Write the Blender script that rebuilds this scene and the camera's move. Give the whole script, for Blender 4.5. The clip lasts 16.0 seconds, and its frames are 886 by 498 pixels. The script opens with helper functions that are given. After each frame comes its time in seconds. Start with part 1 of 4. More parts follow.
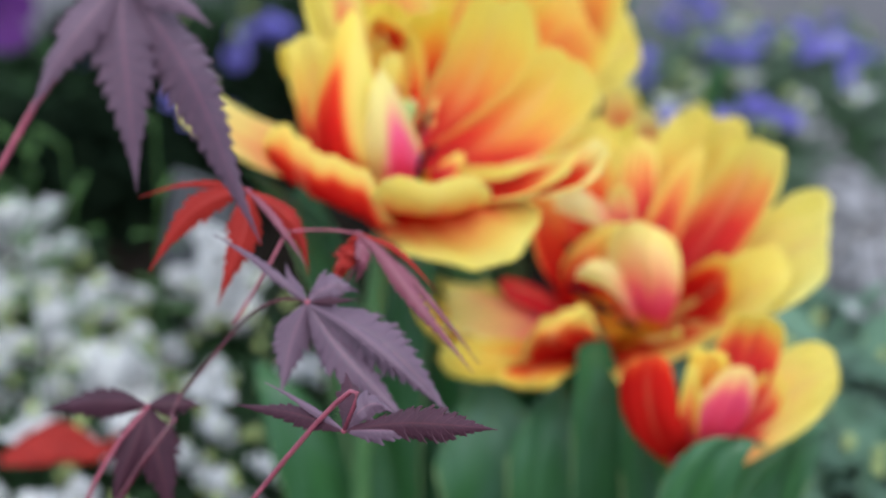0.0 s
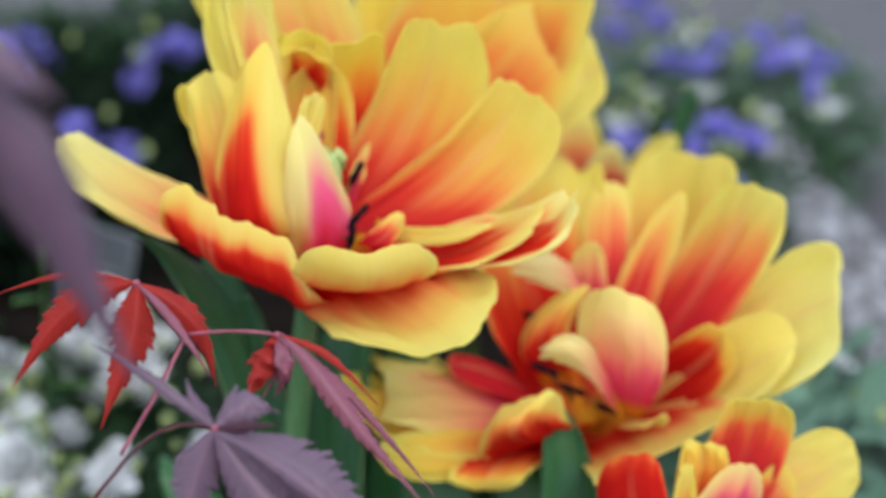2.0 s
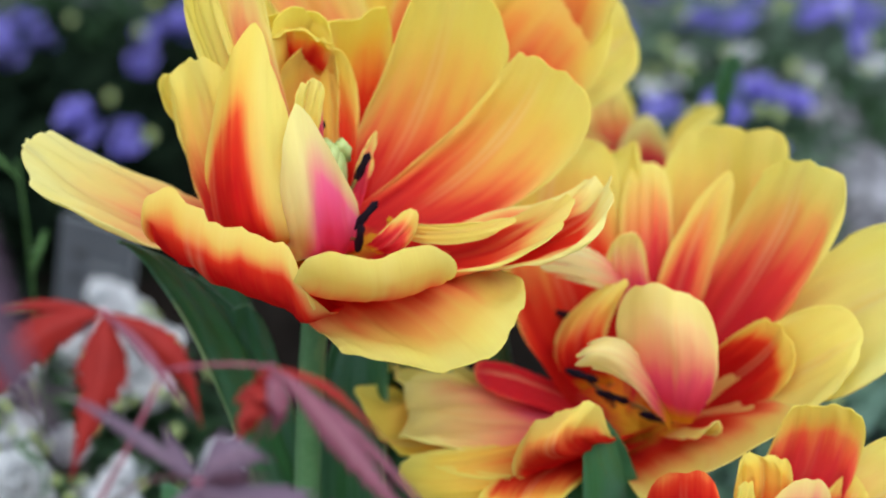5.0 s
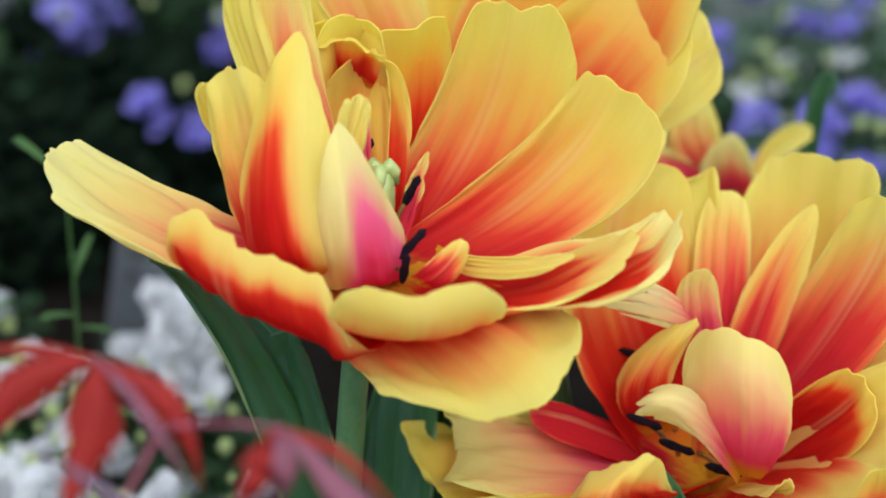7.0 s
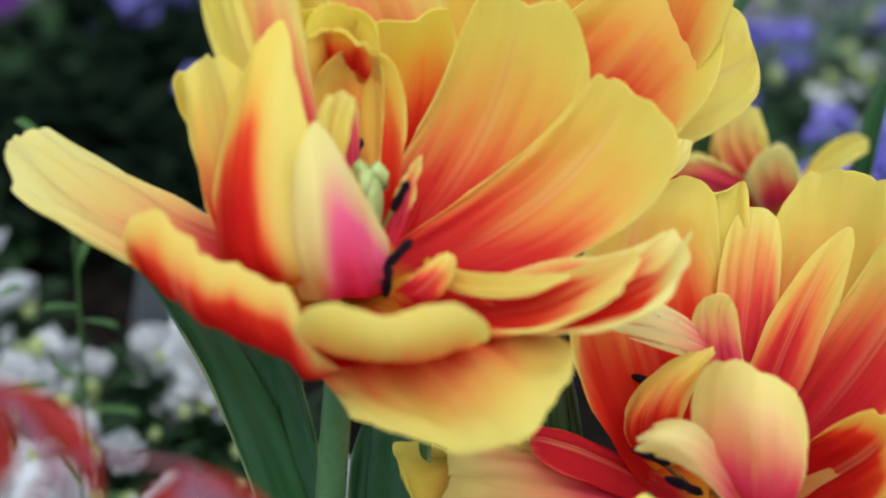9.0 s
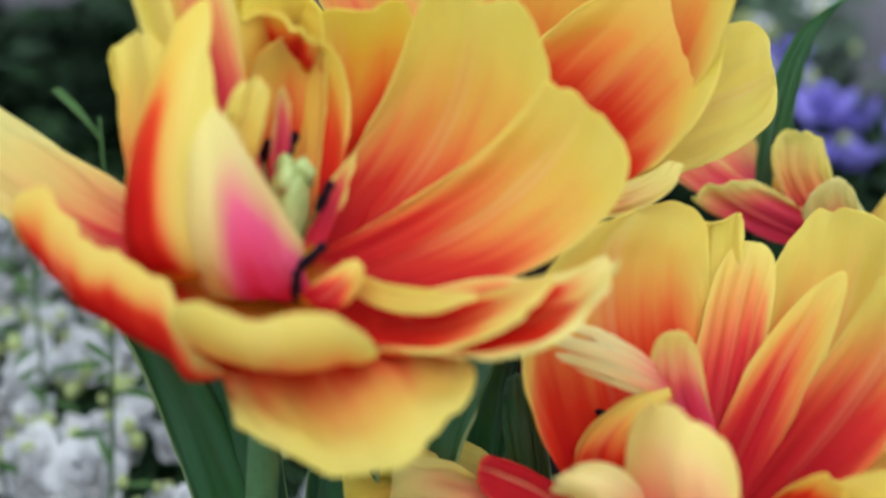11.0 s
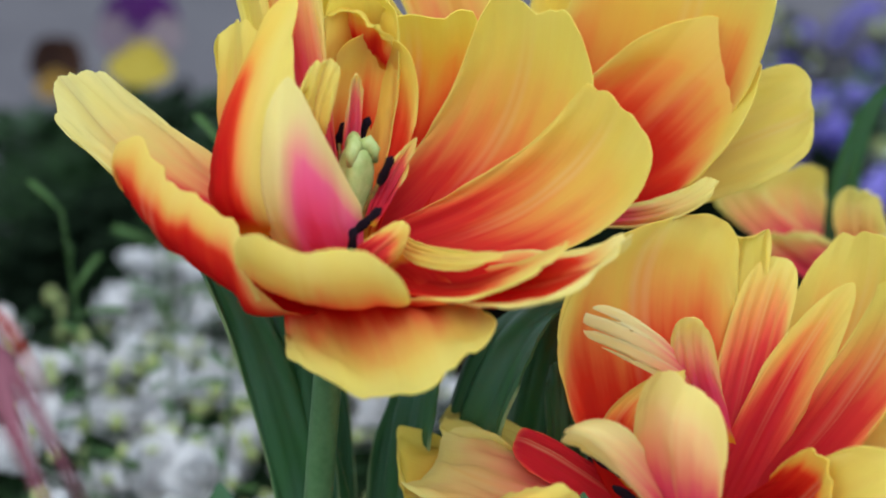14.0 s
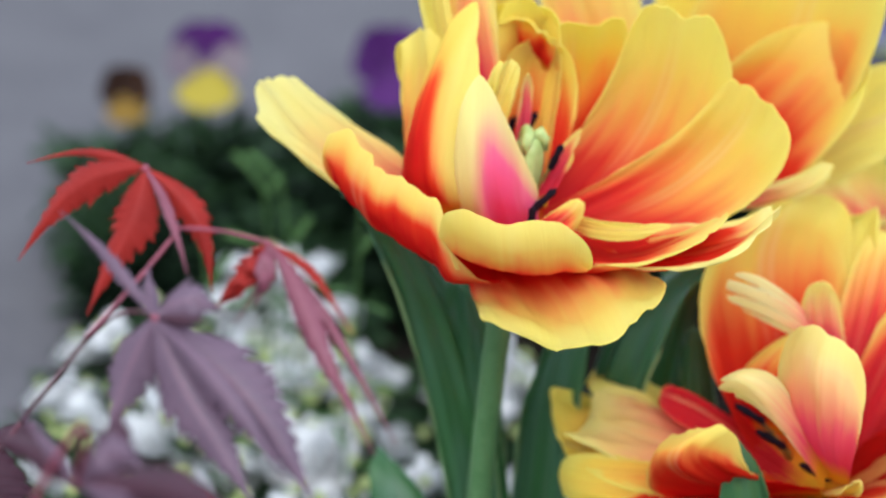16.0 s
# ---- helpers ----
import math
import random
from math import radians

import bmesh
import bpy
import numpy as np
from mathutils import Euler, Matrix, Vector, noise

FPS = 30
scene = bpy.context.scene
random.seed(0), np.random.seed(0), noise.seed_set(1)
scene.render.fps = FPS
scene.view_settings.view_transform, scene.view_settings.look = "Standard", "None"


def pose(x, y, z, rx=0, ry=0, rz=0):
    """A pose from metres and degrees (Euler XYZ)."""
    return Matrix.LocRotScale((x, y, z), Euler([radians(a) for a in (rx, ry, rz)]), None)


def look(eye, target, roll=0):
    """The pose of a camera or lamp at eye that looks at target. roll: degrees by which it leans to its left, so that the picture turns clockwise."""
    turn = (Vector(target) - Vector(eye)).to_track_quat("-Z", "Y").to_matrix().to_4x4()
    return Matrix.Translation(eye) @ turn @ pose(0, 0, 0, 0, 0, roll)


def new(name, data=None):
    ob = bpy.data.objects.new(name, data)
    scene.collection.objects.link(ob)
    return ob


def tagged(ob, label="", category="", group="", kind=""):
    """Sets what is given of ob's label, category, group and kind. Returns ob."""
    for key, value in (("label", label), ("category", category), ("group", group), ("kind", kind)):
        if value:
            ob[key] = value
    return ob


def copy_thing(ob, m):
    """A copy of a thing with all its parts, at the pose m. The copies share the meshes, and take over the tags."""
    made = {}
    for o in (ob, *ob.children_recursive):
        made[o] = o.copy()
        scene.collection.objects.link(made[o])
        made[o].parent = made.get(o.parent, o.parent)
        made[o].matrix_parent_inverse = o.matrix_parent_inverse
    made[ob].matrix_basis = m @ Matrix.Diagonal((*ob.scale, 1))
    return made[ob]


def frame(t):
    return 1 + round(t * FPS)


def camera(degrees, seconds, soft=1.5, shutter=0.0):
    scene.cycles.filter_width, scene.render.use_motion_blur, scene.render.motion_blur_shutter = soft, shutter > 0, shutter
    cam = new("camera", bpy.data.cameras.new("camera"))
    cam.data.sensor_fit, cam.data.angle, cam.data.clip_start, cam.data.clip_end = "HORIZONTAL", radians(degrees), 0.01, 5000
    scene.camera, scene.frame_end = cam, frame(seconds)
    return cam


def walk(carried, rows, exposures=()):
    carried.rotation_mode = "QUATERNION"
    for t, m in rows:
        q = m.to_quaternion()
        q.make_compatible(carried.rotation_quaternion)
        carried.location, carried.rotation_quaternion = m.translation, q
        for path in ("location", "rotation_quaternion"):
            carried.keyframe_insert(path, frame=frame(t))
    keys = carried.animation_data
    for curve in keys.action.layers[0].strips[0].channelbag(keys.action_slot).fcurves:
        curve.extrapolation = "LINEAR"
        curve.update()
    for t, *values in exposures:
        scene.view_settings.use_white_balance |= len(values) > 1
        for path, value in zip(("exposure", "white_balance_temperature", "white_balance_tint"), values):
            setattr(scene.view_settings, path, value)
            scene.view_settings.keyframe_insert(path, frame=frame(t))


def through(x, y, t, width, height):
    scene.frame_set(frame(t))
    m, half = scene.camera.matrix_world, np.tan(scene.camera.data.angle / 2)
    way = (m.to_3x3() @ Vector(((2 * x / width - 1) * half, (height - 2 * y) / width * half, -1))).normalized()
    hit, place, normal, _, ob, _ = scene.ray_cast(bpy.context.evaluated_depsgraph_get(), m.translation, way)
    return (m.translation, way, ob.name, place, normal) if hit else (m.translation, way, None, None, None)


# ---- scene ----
cam = camera(22.0, 16.0, soft=1.9)
cam.data.dof.use_dof = True
cam.data.dof.focus_distance = 0.73
cam.data.dof.aperture_fstop = 6.8
PATH = [
(0, (0.007, -0.978, 0.719), (0.029, 0.839, -0.118), 0.4),
    (0.5, (0.007, -0.876, 0.681), (0.008, 0.913, -0.213), -0.9),
    (1, (0.005, -0.843, 0.682), (0.022, 0.952, -0.201), -0.1),
    (1.5, (0.002, -0.819, 0.679), (0.089, 0.987, -0.176), -0.2),
    (2, (0.003, -0.803, 0.673), (0.095, 1.009, -0.167), -0.0),
    (2.5, (0.004, -0.769, 0.664), (0.094, 1.018, -0.23), -0.0),
    (3, (0.008, -0.771, 0.67), (0.082, 1.04, -0.175), -0.3),
    (3.2, (0.012, -0.762, 0.665), (0.092, 1.038, -0.203), -0.9),
    (5.3, (0.013, -0.702, 0.645), (0.076, 1.097, -0.227), -2.6),
    (5.5, (0.01, -0.693, 0.645), (0.078, 1.102, -0.235), -2.6),
    (6, (-0.001, -0.676, 0.645), (0.095, 1.119, -0.23), -1.7),
    (6.5, (0.023, -0.659, 0.636), (-0.026, 1.133, -0.25), -2.6),
    (7, (0.032, -0.65, 0.634), (-0.002, 1.142, -0.253), -1.7),
    (7.5, (0.037, -0.638, 0.633), (-0.016, 1.151, -0.26), -0.3),
    (8, (0.048, -0.63, 0.619), (-0.006, 1.181, -0.227), -0.7),
    (8.5, (0.055, -0.611, 0.616), (-0.025, 1.179, -0.274), -0.9),
    (10.8, (0.16, -0.541, 0.605), (-0.241, 1.197, -0.299), -0.1),
    (11, (0.172, -0.536, 0.596), (-0.249, 1.203, -0.297), -0.0),
    (11.5, (0.201, -0.536, 0.585), (-0.303, 1.191, -0.289), 0.7),
    (12, (0.225, -0.538, 0.58), (-0.359, 1.175, -0.27), 1.3),
    (12.5, (0.245, -0.545, 0.576), (-0.375, 1.17, -0.246), 1.6),
    (13, (0.252, -0.559, 0.579), (-0.388, 1.164, -0.21), 2.0),
    (13.5, (0.254, -0.586, 0.575), (-0.406, 1.148, -0.171), 1.8),
    (14, (0.252, -0.618, 0.574), (-0.379, 1.127, -0.17), 1.7),
    (14.5, (0.236, -0.668, 0.572), (-0.426, 1.078, -0.146), 1.8),
    (15, (0.226, -0.695, 0.585), (-0.408, 1.058, -0.14), 1.6),
    (15.5, (0.214, -0.725, 0.583), (-0.378, 1.046, -0.133), 1.5),
    (16, (0.211, -0.742, 0.588), (-0.371, 1.036, -0.119), 1.4),
]
walk(cam, [(t, look(eye, target, roll)) for t, eye, target, roll in PATH], exposures=[(t, e, 5850, 6) for t, e in ((0, 0.67), (1, 0.81), (2, 0.61), (3, 0.57), (5.5, 0.58), (7.5, 0.59), (8.5, 0.49), (11, 0.47), (12.5, 0.41), (13.5, 0.37), (14, 0.37), (14.5, 0.53), (16, 0.80))])

# ---- sky and light: a bright overcast day ----
world = bpy.data.worlds.new("world")
scene.world = world
world.use_nodes = True
wn, wl = world.node_tree.nodes, world.node_tree.links
sky = wn.new("ShaderNodeTexSky")
sky.sky_type, sky.sun_disc = "NISHITA", False
sky.sun_elevation, sky.sun_rotation = radians(48), radians(203)
sky.air_density, sky.dust_density = 1.0, 4.0
veil = wn.new("ShaderNodeMix")
veil.data_type = "RGBA"
veil.inputs["Factor"].default_value = 0.75
veil.inputs["B"].default_value = (6.0, 6.3, 7.0, 1)
wl.new(sky.outputs[0], veil.inputs["A"])
wl.new(veil.outputs["Result"], wn["Background"].inputs["Color"])
wn["Background"].inputs["Strength"].default_value = 0.15
sun_data = bpy.data.lights.new("sun", "SUN")
sun_data.energy, sun_data.angle, sun_data.color = 1.4, radians(40), (1.0, 0.96, 0.9)
sun = new("sun", sun_data)
sun.matrix_world = look((0.8, -1.9, 2.3), (0, 0, 0))
scene.view_settings.exposure = 0.50


# ---- materials ----
class Nodes:
    """A node material with short ways to add nodes."""

    def __init__(self, name):
        self.m = bpy.data.materials.new(name)
        self.m.use_nodes = True
        self.t = self.m.node_tree
        self.p = self.t.nodes["Principled BSDF"]
        self.out = self.t.nodes["Material Output"]

    def node(self, kind):
        return self.t.nodes.new(kind)

    def put(self, socket, value):
        if isinstance(value, bpy.types.NodeSocket):
            self.t.links.new(value, socket)
        else:
            socket.default_value = value

    def math(self, op, a, b=0.0, c=0.0, clamp=False):
        n = self.node("ShaderNodeMath")
        n.operation, n.use_clamp = op, clamp
        for k, v in enumerate((a, b, c)):
            self.put(n.inputs[k], v)
        return n.outputs[0]

    def mix(self, f, a, b):
        n = self.node("ShaderNodeMix")
        n.data_type = "RGBA"
        for key, v in (("Factor", f), ("A", a), ("B", b)):
            self.put(n.inputs[key], v if isinstance(v, (bpy.types.NodeSocket, float, int)) else (*v, 1))
        return n.outputs["Result"]

    def noise(self, vector, scale, detail=3.0, rough=0.5):
        n = self.node("ShaderNodeTexNoise")
        if vector is not None:
            self.put(n.inputs["Vector"], vector)
        n.inputs["Scale"].default_value, n.inputs["Detail"].default_value, n.inputs["Roughness"].default_value = scale, detail, rough
        return n.outputs["Fac"]

    def ramp(self, f, *stops):
        n = self.node("ShaderNodeValToRGB")
        e = n.color_ramp.elements
        while len(e) < len(stops):
            e.new(0.5)
        for k, (at, colour) in enumerate(stops):
            e[k].position, e[k].color = at, (*colour, 1)
        self.put(n.inputs[0], f)
        return n.outputs[0]

    def vec(self, x, y, z):
        n = self.node("ShaderNodeCombineXYZ")
        for k, v in enumerate((x, y, z)):
            self.put(n.inputs[k], v)
        return n.outputs[0]

    def object_co(self):
        return self.node("ShaderNodeTexCoord").outputs["Object"]

    def uv(self):
        n = self.node("ShaderNodeSeparateXYZ")
        self.t.links.new(self.node("ShaderNodeTexCoord").outputs["UV"], n.inputs[0])
        return n.outputs[0], n.outputs[1]

    def bump(self, height, strength, distance):
        n = self.node("ShaderNodeBump")
        n.inputs["Strength"].default_value, n.inputs["Distance"].default_value = strength, distance
        self.put(n.inputs["Height"], height)
        self.t.links.new(n.outputs[0], self.p.inputs["Normal"])

    def finish(self, colour, rough, specular=0.4, through=0.0, glow_colour=None):
        self.put(self.p.inputs["Base Color"], colour if isinstance(colour, bpy.types.NodeSocket) else (*colour, 1))
        self.put(self.p.inputs["Roughness"], rough)
        self.p.inputs["Specular IOR Level"].default_value = specular
        if through:
            tr = self.node("ShaderNodeBsdfTranslucent")
            self.put(tr.inputs["Color"], colour if isinstance(colour, bpy.types.NodeSocket) else (*colour, 1))
            ms = self.node("ShaderNodeMixShader")
            ms.inputs[0].default_value = through
            self.t.links.new(self.p.outputs[0], ms.inputs[1])
            self.t.links.new(tr.outputs[0], ms.inputs[2])
            self.t.links.new(ms.outputs[0], self.out.inputs["Surface"])
        return self.m


def petal_material():
    """Yellow petal with a red flame from its root. The object's colour gives the flame's length, its width, pinkness and paleness."""
    n = Nodes("tulip_petal")
    info = n.node("ShaderNodeObjectInfo")
    split = n.node("ShaderNodeSeparateColor")
    n.t.links.new(info.outputs["Color"], split.inputs[0])
    length, width, pink, pale = split.outputs[0], split.outputs[1], split.outputs[2], info.outputs["Alpha"]
    seed = n.math("MULTIPLY", info.outputs["Random"], 40.0)
    x, s = n.uv()
    across = n.math("ABSOLUTE", n.math("MULTIPLY_ADD", x, 2.0, -1.0))
    broad = n.noise(n.vec(n.math("MULTIPLY", x, 5.0), n.math("MULTIPLY", s, 0.9), seed), 1.0, 3.0)
    fine = n.noise(n.vec(n.math("MULTIPLY", x, 34.0), n.math("MULTIPLY", s, 1.6), seed), 1.0, 3.0)
    hair = n.noise(n.vec(n.math("MULTIPLY", x, 110.0), n.math("MULTIPLY", s, 2.5), seed), 1.0, 2.0)
    margin = n.math("MAXIMUM", n.math("SUBTRACT", across, width), 0.0)
    front = n.math("SUBTRACT", length, s)
    front = n.math("MULTIPLY_ADD", n.math("SUBTRACT", broad, 0.5), 0.50, front)
    front = n.math("MULTIPLY_ADD", n.math("SUBTRACT", fine, 0.5), 0.055, front)
    front = n.math("MULTIPLY_ADD", margin, -1.1, front)
    front = n.math("MULTIPLY_ADD", n.math("MULTIPLY_ADD", s, 5.0, -3.9, clamp=True), -0.34, front)
    red = n.math("MULTIPLY_ADD", front, 1.85, 0.33, clamp=True)
    core = n.math("MULTIPLY_ADD", front, 2.2, 0.07, clamp=True)
    halo = n.math("MULTIPLY_ADD", front, 1.15, 0.535, clamp=True)
    warm = n.ramp(halo, (0.0, (0.885, 0.805, 0.150)), (0.30, (0.90, 0.735, 0.120)), (0.65, (0.92, 0.52, 0.090)), (1.0, (0.93, 0.31, 0.050)))
    warm = n.mix(n.math("MULTIPLY", core, 1.9, clamp=True), warm, n.ramp(core, (0.0, (0.93, 0.27, 0.040)), (0.40, (0.88, 0.085, 0.024)), (1.0, (0.70, 0.018, 0.016))))
    soft = n.math("MULTIPLY_ADD", front, 0.95, 0.42, clamp=True)
    rosy = n.ramp(soft, (0.0, (0.91, 0.84, 0.48)), (0.22, (0.94, 0.80, 0.62)), (0.48, (0.97, 0.44, 0.52)), (0.75, (0.97, 0.22, 0.45)), (1.0, (0.95, 0.12, 0.30)))
    colour = n.mix(n.math("MULTIPLY", pink, 1.0, clamp=True), warm, rosy)
    not_red = n.math("SUBTRACT", 1.0, n.math("MAXIMUM", red, n.math("MULTIPLY", core, 1.5, clamp=True)))
    blush = n.math("MULTIPLY", n.math("MULTIPLY_ADD", across, -1.25, 1.1, clamp=True), n.math("MULTIPLY_ADD", s, -1.5, 1.45, clamp=True))
    blush = n.math("MULTIPLY", n.math("MULTIPLY", blush, n.math("MULTIPLY_ADD", broad, 1.6, 0.0)), n.math("MULTIPLY_ADD", length, 1.6, -0.3, clamp=True), clamp=True)
    colour = n.mix(n.math("MULTIPLY", blush, n.math("MULTIPLY", not_red, 0.85)), colour, (0.94, 0.54, 0.13))
    # golden patches paint in light bounced between petals and passing through them
    golden_glow = n.noise(n.vec(n.math("MULTIPLY", x, 2.2), n.math("MULTIPLY", s, 1.8), n.math("ADD", seed, 7.0)), 1.0, 3.0)
    golden_glow = n.math("MULTIPLY", n.math("MULTIPLY_ADD", golden_glow, 3.0, -1.0, clamp=True), not_red)
    colour = n.mix(n.math("MULTIPLY", golden_glow, 0.32), colour, (0.87, 0.63, 0.055))
    edge = n.math("SMOOTH_MAX", n.math("MULTIPLY_ADD", across, 2.6, -1.9, clamp=True), n.math("MULTIPLY_ADD", s, 3.0, -2.4, clamp=True), 0.2)
    light = n.math("ADD", pale, n.math("MULTIPLY", edge, 0.55))
    light = n.math("MULTIPLY", n.math("MULTIPLY", light, not_red), n.math("MULTIPLY_ADD", broad, 0.8, 0.30), clamp=True)
    colour = n.mix(light, colour, n.mix(n.math("MULTIPLY_ADD", pale, 2.0, -1.6, clamp=True), (0.91, 0.86, 0.36), (0.91, 0.86, 0.56)))
    ridge = n.math("ABSOLUTE", n.math("SUBTRACT", n.math("ADD", across, n.math("MULTIPLY", fine, 0.05)), 0.085))
    ridge = n.math("MULTIPLY_ADD", ridge, -14.0, 1.0, clamp=True)
    fade = n.math("MULTIPLY", n.math("MULTIPLY_ADD", s, 2.4, -0.6, clamp=True), n.math("MULTIPLY_ADD", s, -4.0, 4.0, clamp=True))
    colour = n.mix(n.math("MULTIPLY", n.math("MULTIPLY", ridge, fade), n.math("MULTIPLY_ADD", info.outputs["Random"], 0.45, 0.0)), colour, (0.90, 0.72, 0.36))
    groove = n.math("MULTIPLY", n.math("MULTIPLY_ADD", across, -18.0, 1.0, clamp=True), fade)
    colour = n.mix(n.math("MULTIPLY", groove, 0.12), colour, (0.80, 0.30, 0.05))
    root = n.math("MULTIPLY_ADD", s, -8.0, 1.35, clamp=True)
    colour = n.mix(root, colour, (0.82, 0.47, 0.03))
    veins = n.math("MULTIPLY_ADD", n.math("SUBTRACT", hair, 0.5), 0.5, 0.5)
    colour = n.mix(n.math("MULTIPLY", n.math("SUBTRACT", veins, 0.45, clamp=True), 0.32), colour, (0.74, 0.32, 0.03))
    n.bump(n.math("ADD", n.math("MULTIPLY", hair, 0.5), fine), 0.35, 0.0006)
    return n.finish(colour, n.math("MULTIPLY_ADD", fine, 0.2, 0.55), 0.04, 0.62)


def blade_material():
    """Tulip leaf: blue-green bloom with a painted pale sheen, long fine veins and a paler edge."""
    n = Nodes("tulip_leaf")
    info = n.node("ShaderNodeObjectInfo")
    x, s = n.uv()
    seed = n.math("MULTIPLY", info.outputs["Random"], 30.0)
    veins = n.noise(n.vec(n.math("MULTIPLY", x, 70.0), n.math("MULTIPLY", s, 1.2), seed), 1.0, 2.0)
    broad = n.noise(n.vec(n.math("MULTIPLY", x, 3.0), n.math("MULTIPLY", s, 3.0), seed), 1.0, 4.0)
    bloom_sheen = n.noise(n.vec(n.math("MULTIPLY", x, 1.6), n.math("MULTIPLY", s, 5.0), n.math("ADD", seed, 3.0)), 1.0, 4.0)
    colour = n.mix(broad, (0.014, 0.070, 0.014), (0.045, 0.150, 0.038))
    # pale blue-green patches: waxy bloom, and sky sheen painted into the colour
    colour = n.mix(n.math("MULTIPLY_ADD", bloom_sheen, 1.6, -0.62, clamp=True), colour, (0.085, 0.165, 0.120))
    colour = n.mix(n.math("MULTIPLY", veins, 0.12), colour, (0.11, 0.25, 0.10))
    across = n.math("ABSOLUTE", n.math("MULTIPLY_ADD", x, 2.0, -1.0))
    colour = n.mix(n.math("MULTIPLY_ADD", across, 22.0, -21.0, clamp=True), colour, (0.24, 0.34, 0.14))
    n.bump(veins, 0.15, 0.0006)
    return n.finish(colour, n.math("MULTIPLY_ADD", broad, 0.3, 0.28), 0.5, 0.18)


def leaf_material(name, dark, light, rough=0.5, through=0.2, specular=0.08):
    """Small leaves, each with its own shade."""
    n = Nodes(name)
    island = n.node("ShaderNodeNewGeometry").outputs["Random Per Island"]
    spots = n.noise(n.object_co(), 160.0, 3.0)
    colour = n.mix(n.math("MULTIPLY_ADD", spots, 0.5, n.math("MULTIPLY", island, 0.6), clamp=True), dark, light)
    n.bump(spots, 0.3, 0.001)
    return n.finish(colour, rough, specular, through)


def maple_material(name, dark, light, vein, gloss=0.5):
    n = Nodes(name)
    info = n.node("ShaderNodeObjectInfo")
    x, s = n.uv()
    co = n.object_co()
    blotch = n.noise(co, 90.0, 4.0)
    across = n.math("ABSOLUTE", n.math("MULTIPLY_ADD", x, 2.0, -1.0))
    ribs = n.math("SINE", n.math("MULTIPLY", n.math("SUBTRACT", s, n.math("MULTIPLY", across, 0.10)), 95.0))
    ribs = n.math("MULTIPLY_ADD", ribs, 4.0, -3.2, clamp=True)
    mid = n.math("MULTIPLY_ADD", across, -18.0, 1.0, clamp=True)
    colour = n.mix(blotch, dark, light)
    colour = n.mix(n.math("MULTIPLY", n.math("MAXIMUM", n.math("MULTIPLY", ribs, 0.16), n.math("MULTIPLY", mid, 0.45)), 0.6), colour, vein)
    n.bump(n.math("ADD", n.noise(co, 900.0, 2.0), n.math("MULTIPLY", ribs, 0.6)), 0.4, 0.0005)
    return n.finish(colour, 0.45, gloss, 0.25)


def plain(name, dark, light, scale, rough=0.6, specular=0.4, through=0.0, relief=0.0, distance=0.001):
    """Two tones mixed by noise at two scales."""
    n = Nodes(name)
    co = n.object_co()
    a, b = n.noise(co, scale, 5.0, 0.6), n.noise(co, scale * 7, 3.0)
    f = n.math("MULTIPLY_ADD", n.math("ADD", a, n.math("MULTIPLY", b, 0.6)), 1.6, -0.75, clamp=True)
    if relief:
        n.bump(n.math("ADD", a, b), relief, distance)
    return n.finish(n.mix(f, dark, light), rough, specular, through)


def stone_material():
    n = Nodes("weathered_stone")
    co = n.object_co()
    big, small = n.noise(co, 22.0, 6.0, 0.65), n.noise(co, 110.0, 4.0)
    cracks = n.node("ShaderNodeTexVoronoi")
    cracks.feature = "DISTANCE_TO_EDGE"
    n.put(cracks.inputs["Vector"], co)
    cracks.inputs["Scale"].default_value = 48.0
    gap = n.math("MULTIPLY_ADD", cracks.outputs["Distance"], 5.0, 0.1, clamp=True)
    colour = n.ramp(n.math("MULTIPLY_ADD", small, 0.5, n.math("MULTIPLY", big, 0.6)), (0.30, (0.07, 0.066, 0.07)), (0.52, (0.25, 0.24, 0.25)), (0.72, (0.44, 0.43, 0.44)))
    colour = n.mix(gap, (0.06, 0.055, 0.055), colour)
    n.bump(n.math("ADD", n.math("MULTIPLY", gap, 0.5), n.math("ADD", big, small)), 0.8, 0.006)
    return n.finish(colour, 0.85, 0.2)


PETAL, BLADE = petal_material(), blade_material()
STEM = plain("stem_green", (0.05, 0.125, 0.04), (0.11, 0.21, 0.085), 60, 0.4, 0.4, 0.0)
OVARY = plain("ovary_green", (0.30, 0.40, 0.10), (0.52, 0.60, 0.24), 300, 0.4, 0.4, 0.1)
ANTHER = plain("anther_black", (0.006, 0.003, 0.006), (0.022, 0.012, 0.022), 700, 0.85, 0.1, 0.0, 0.8, 0.001)
FILAMENT = plain("filament", (0.03, 0.015, 0.02), (0.40, 0.25, 0.04), 200, 0.5)
MAPLE = {
    "red": maple_material("maple_red", (0.20, 0.013, 0.010), (0.40, 0.030, 0.022), (0.56, 0.09, 0.08), 0.15),
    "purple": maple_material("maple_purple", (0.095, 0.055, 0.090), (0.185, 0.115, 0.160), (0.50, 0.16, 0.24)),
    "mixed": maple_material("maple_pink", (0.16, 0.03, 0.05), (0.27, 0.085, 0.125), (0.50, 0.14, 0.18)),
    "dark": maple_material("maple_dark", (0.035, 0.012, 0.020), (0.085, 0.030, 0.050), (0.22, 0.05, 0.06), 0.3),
}
TWIG = plain("maple_twig", (0.14, 0.025, 0.045), (0.36, 0.09, 0.13), 150, 0.45)
OLD_TWIG = plain("maple_old_twig", (0.045, 0.010, 0.018), (0.13, 0.030, 0.045), 150, 0.4)
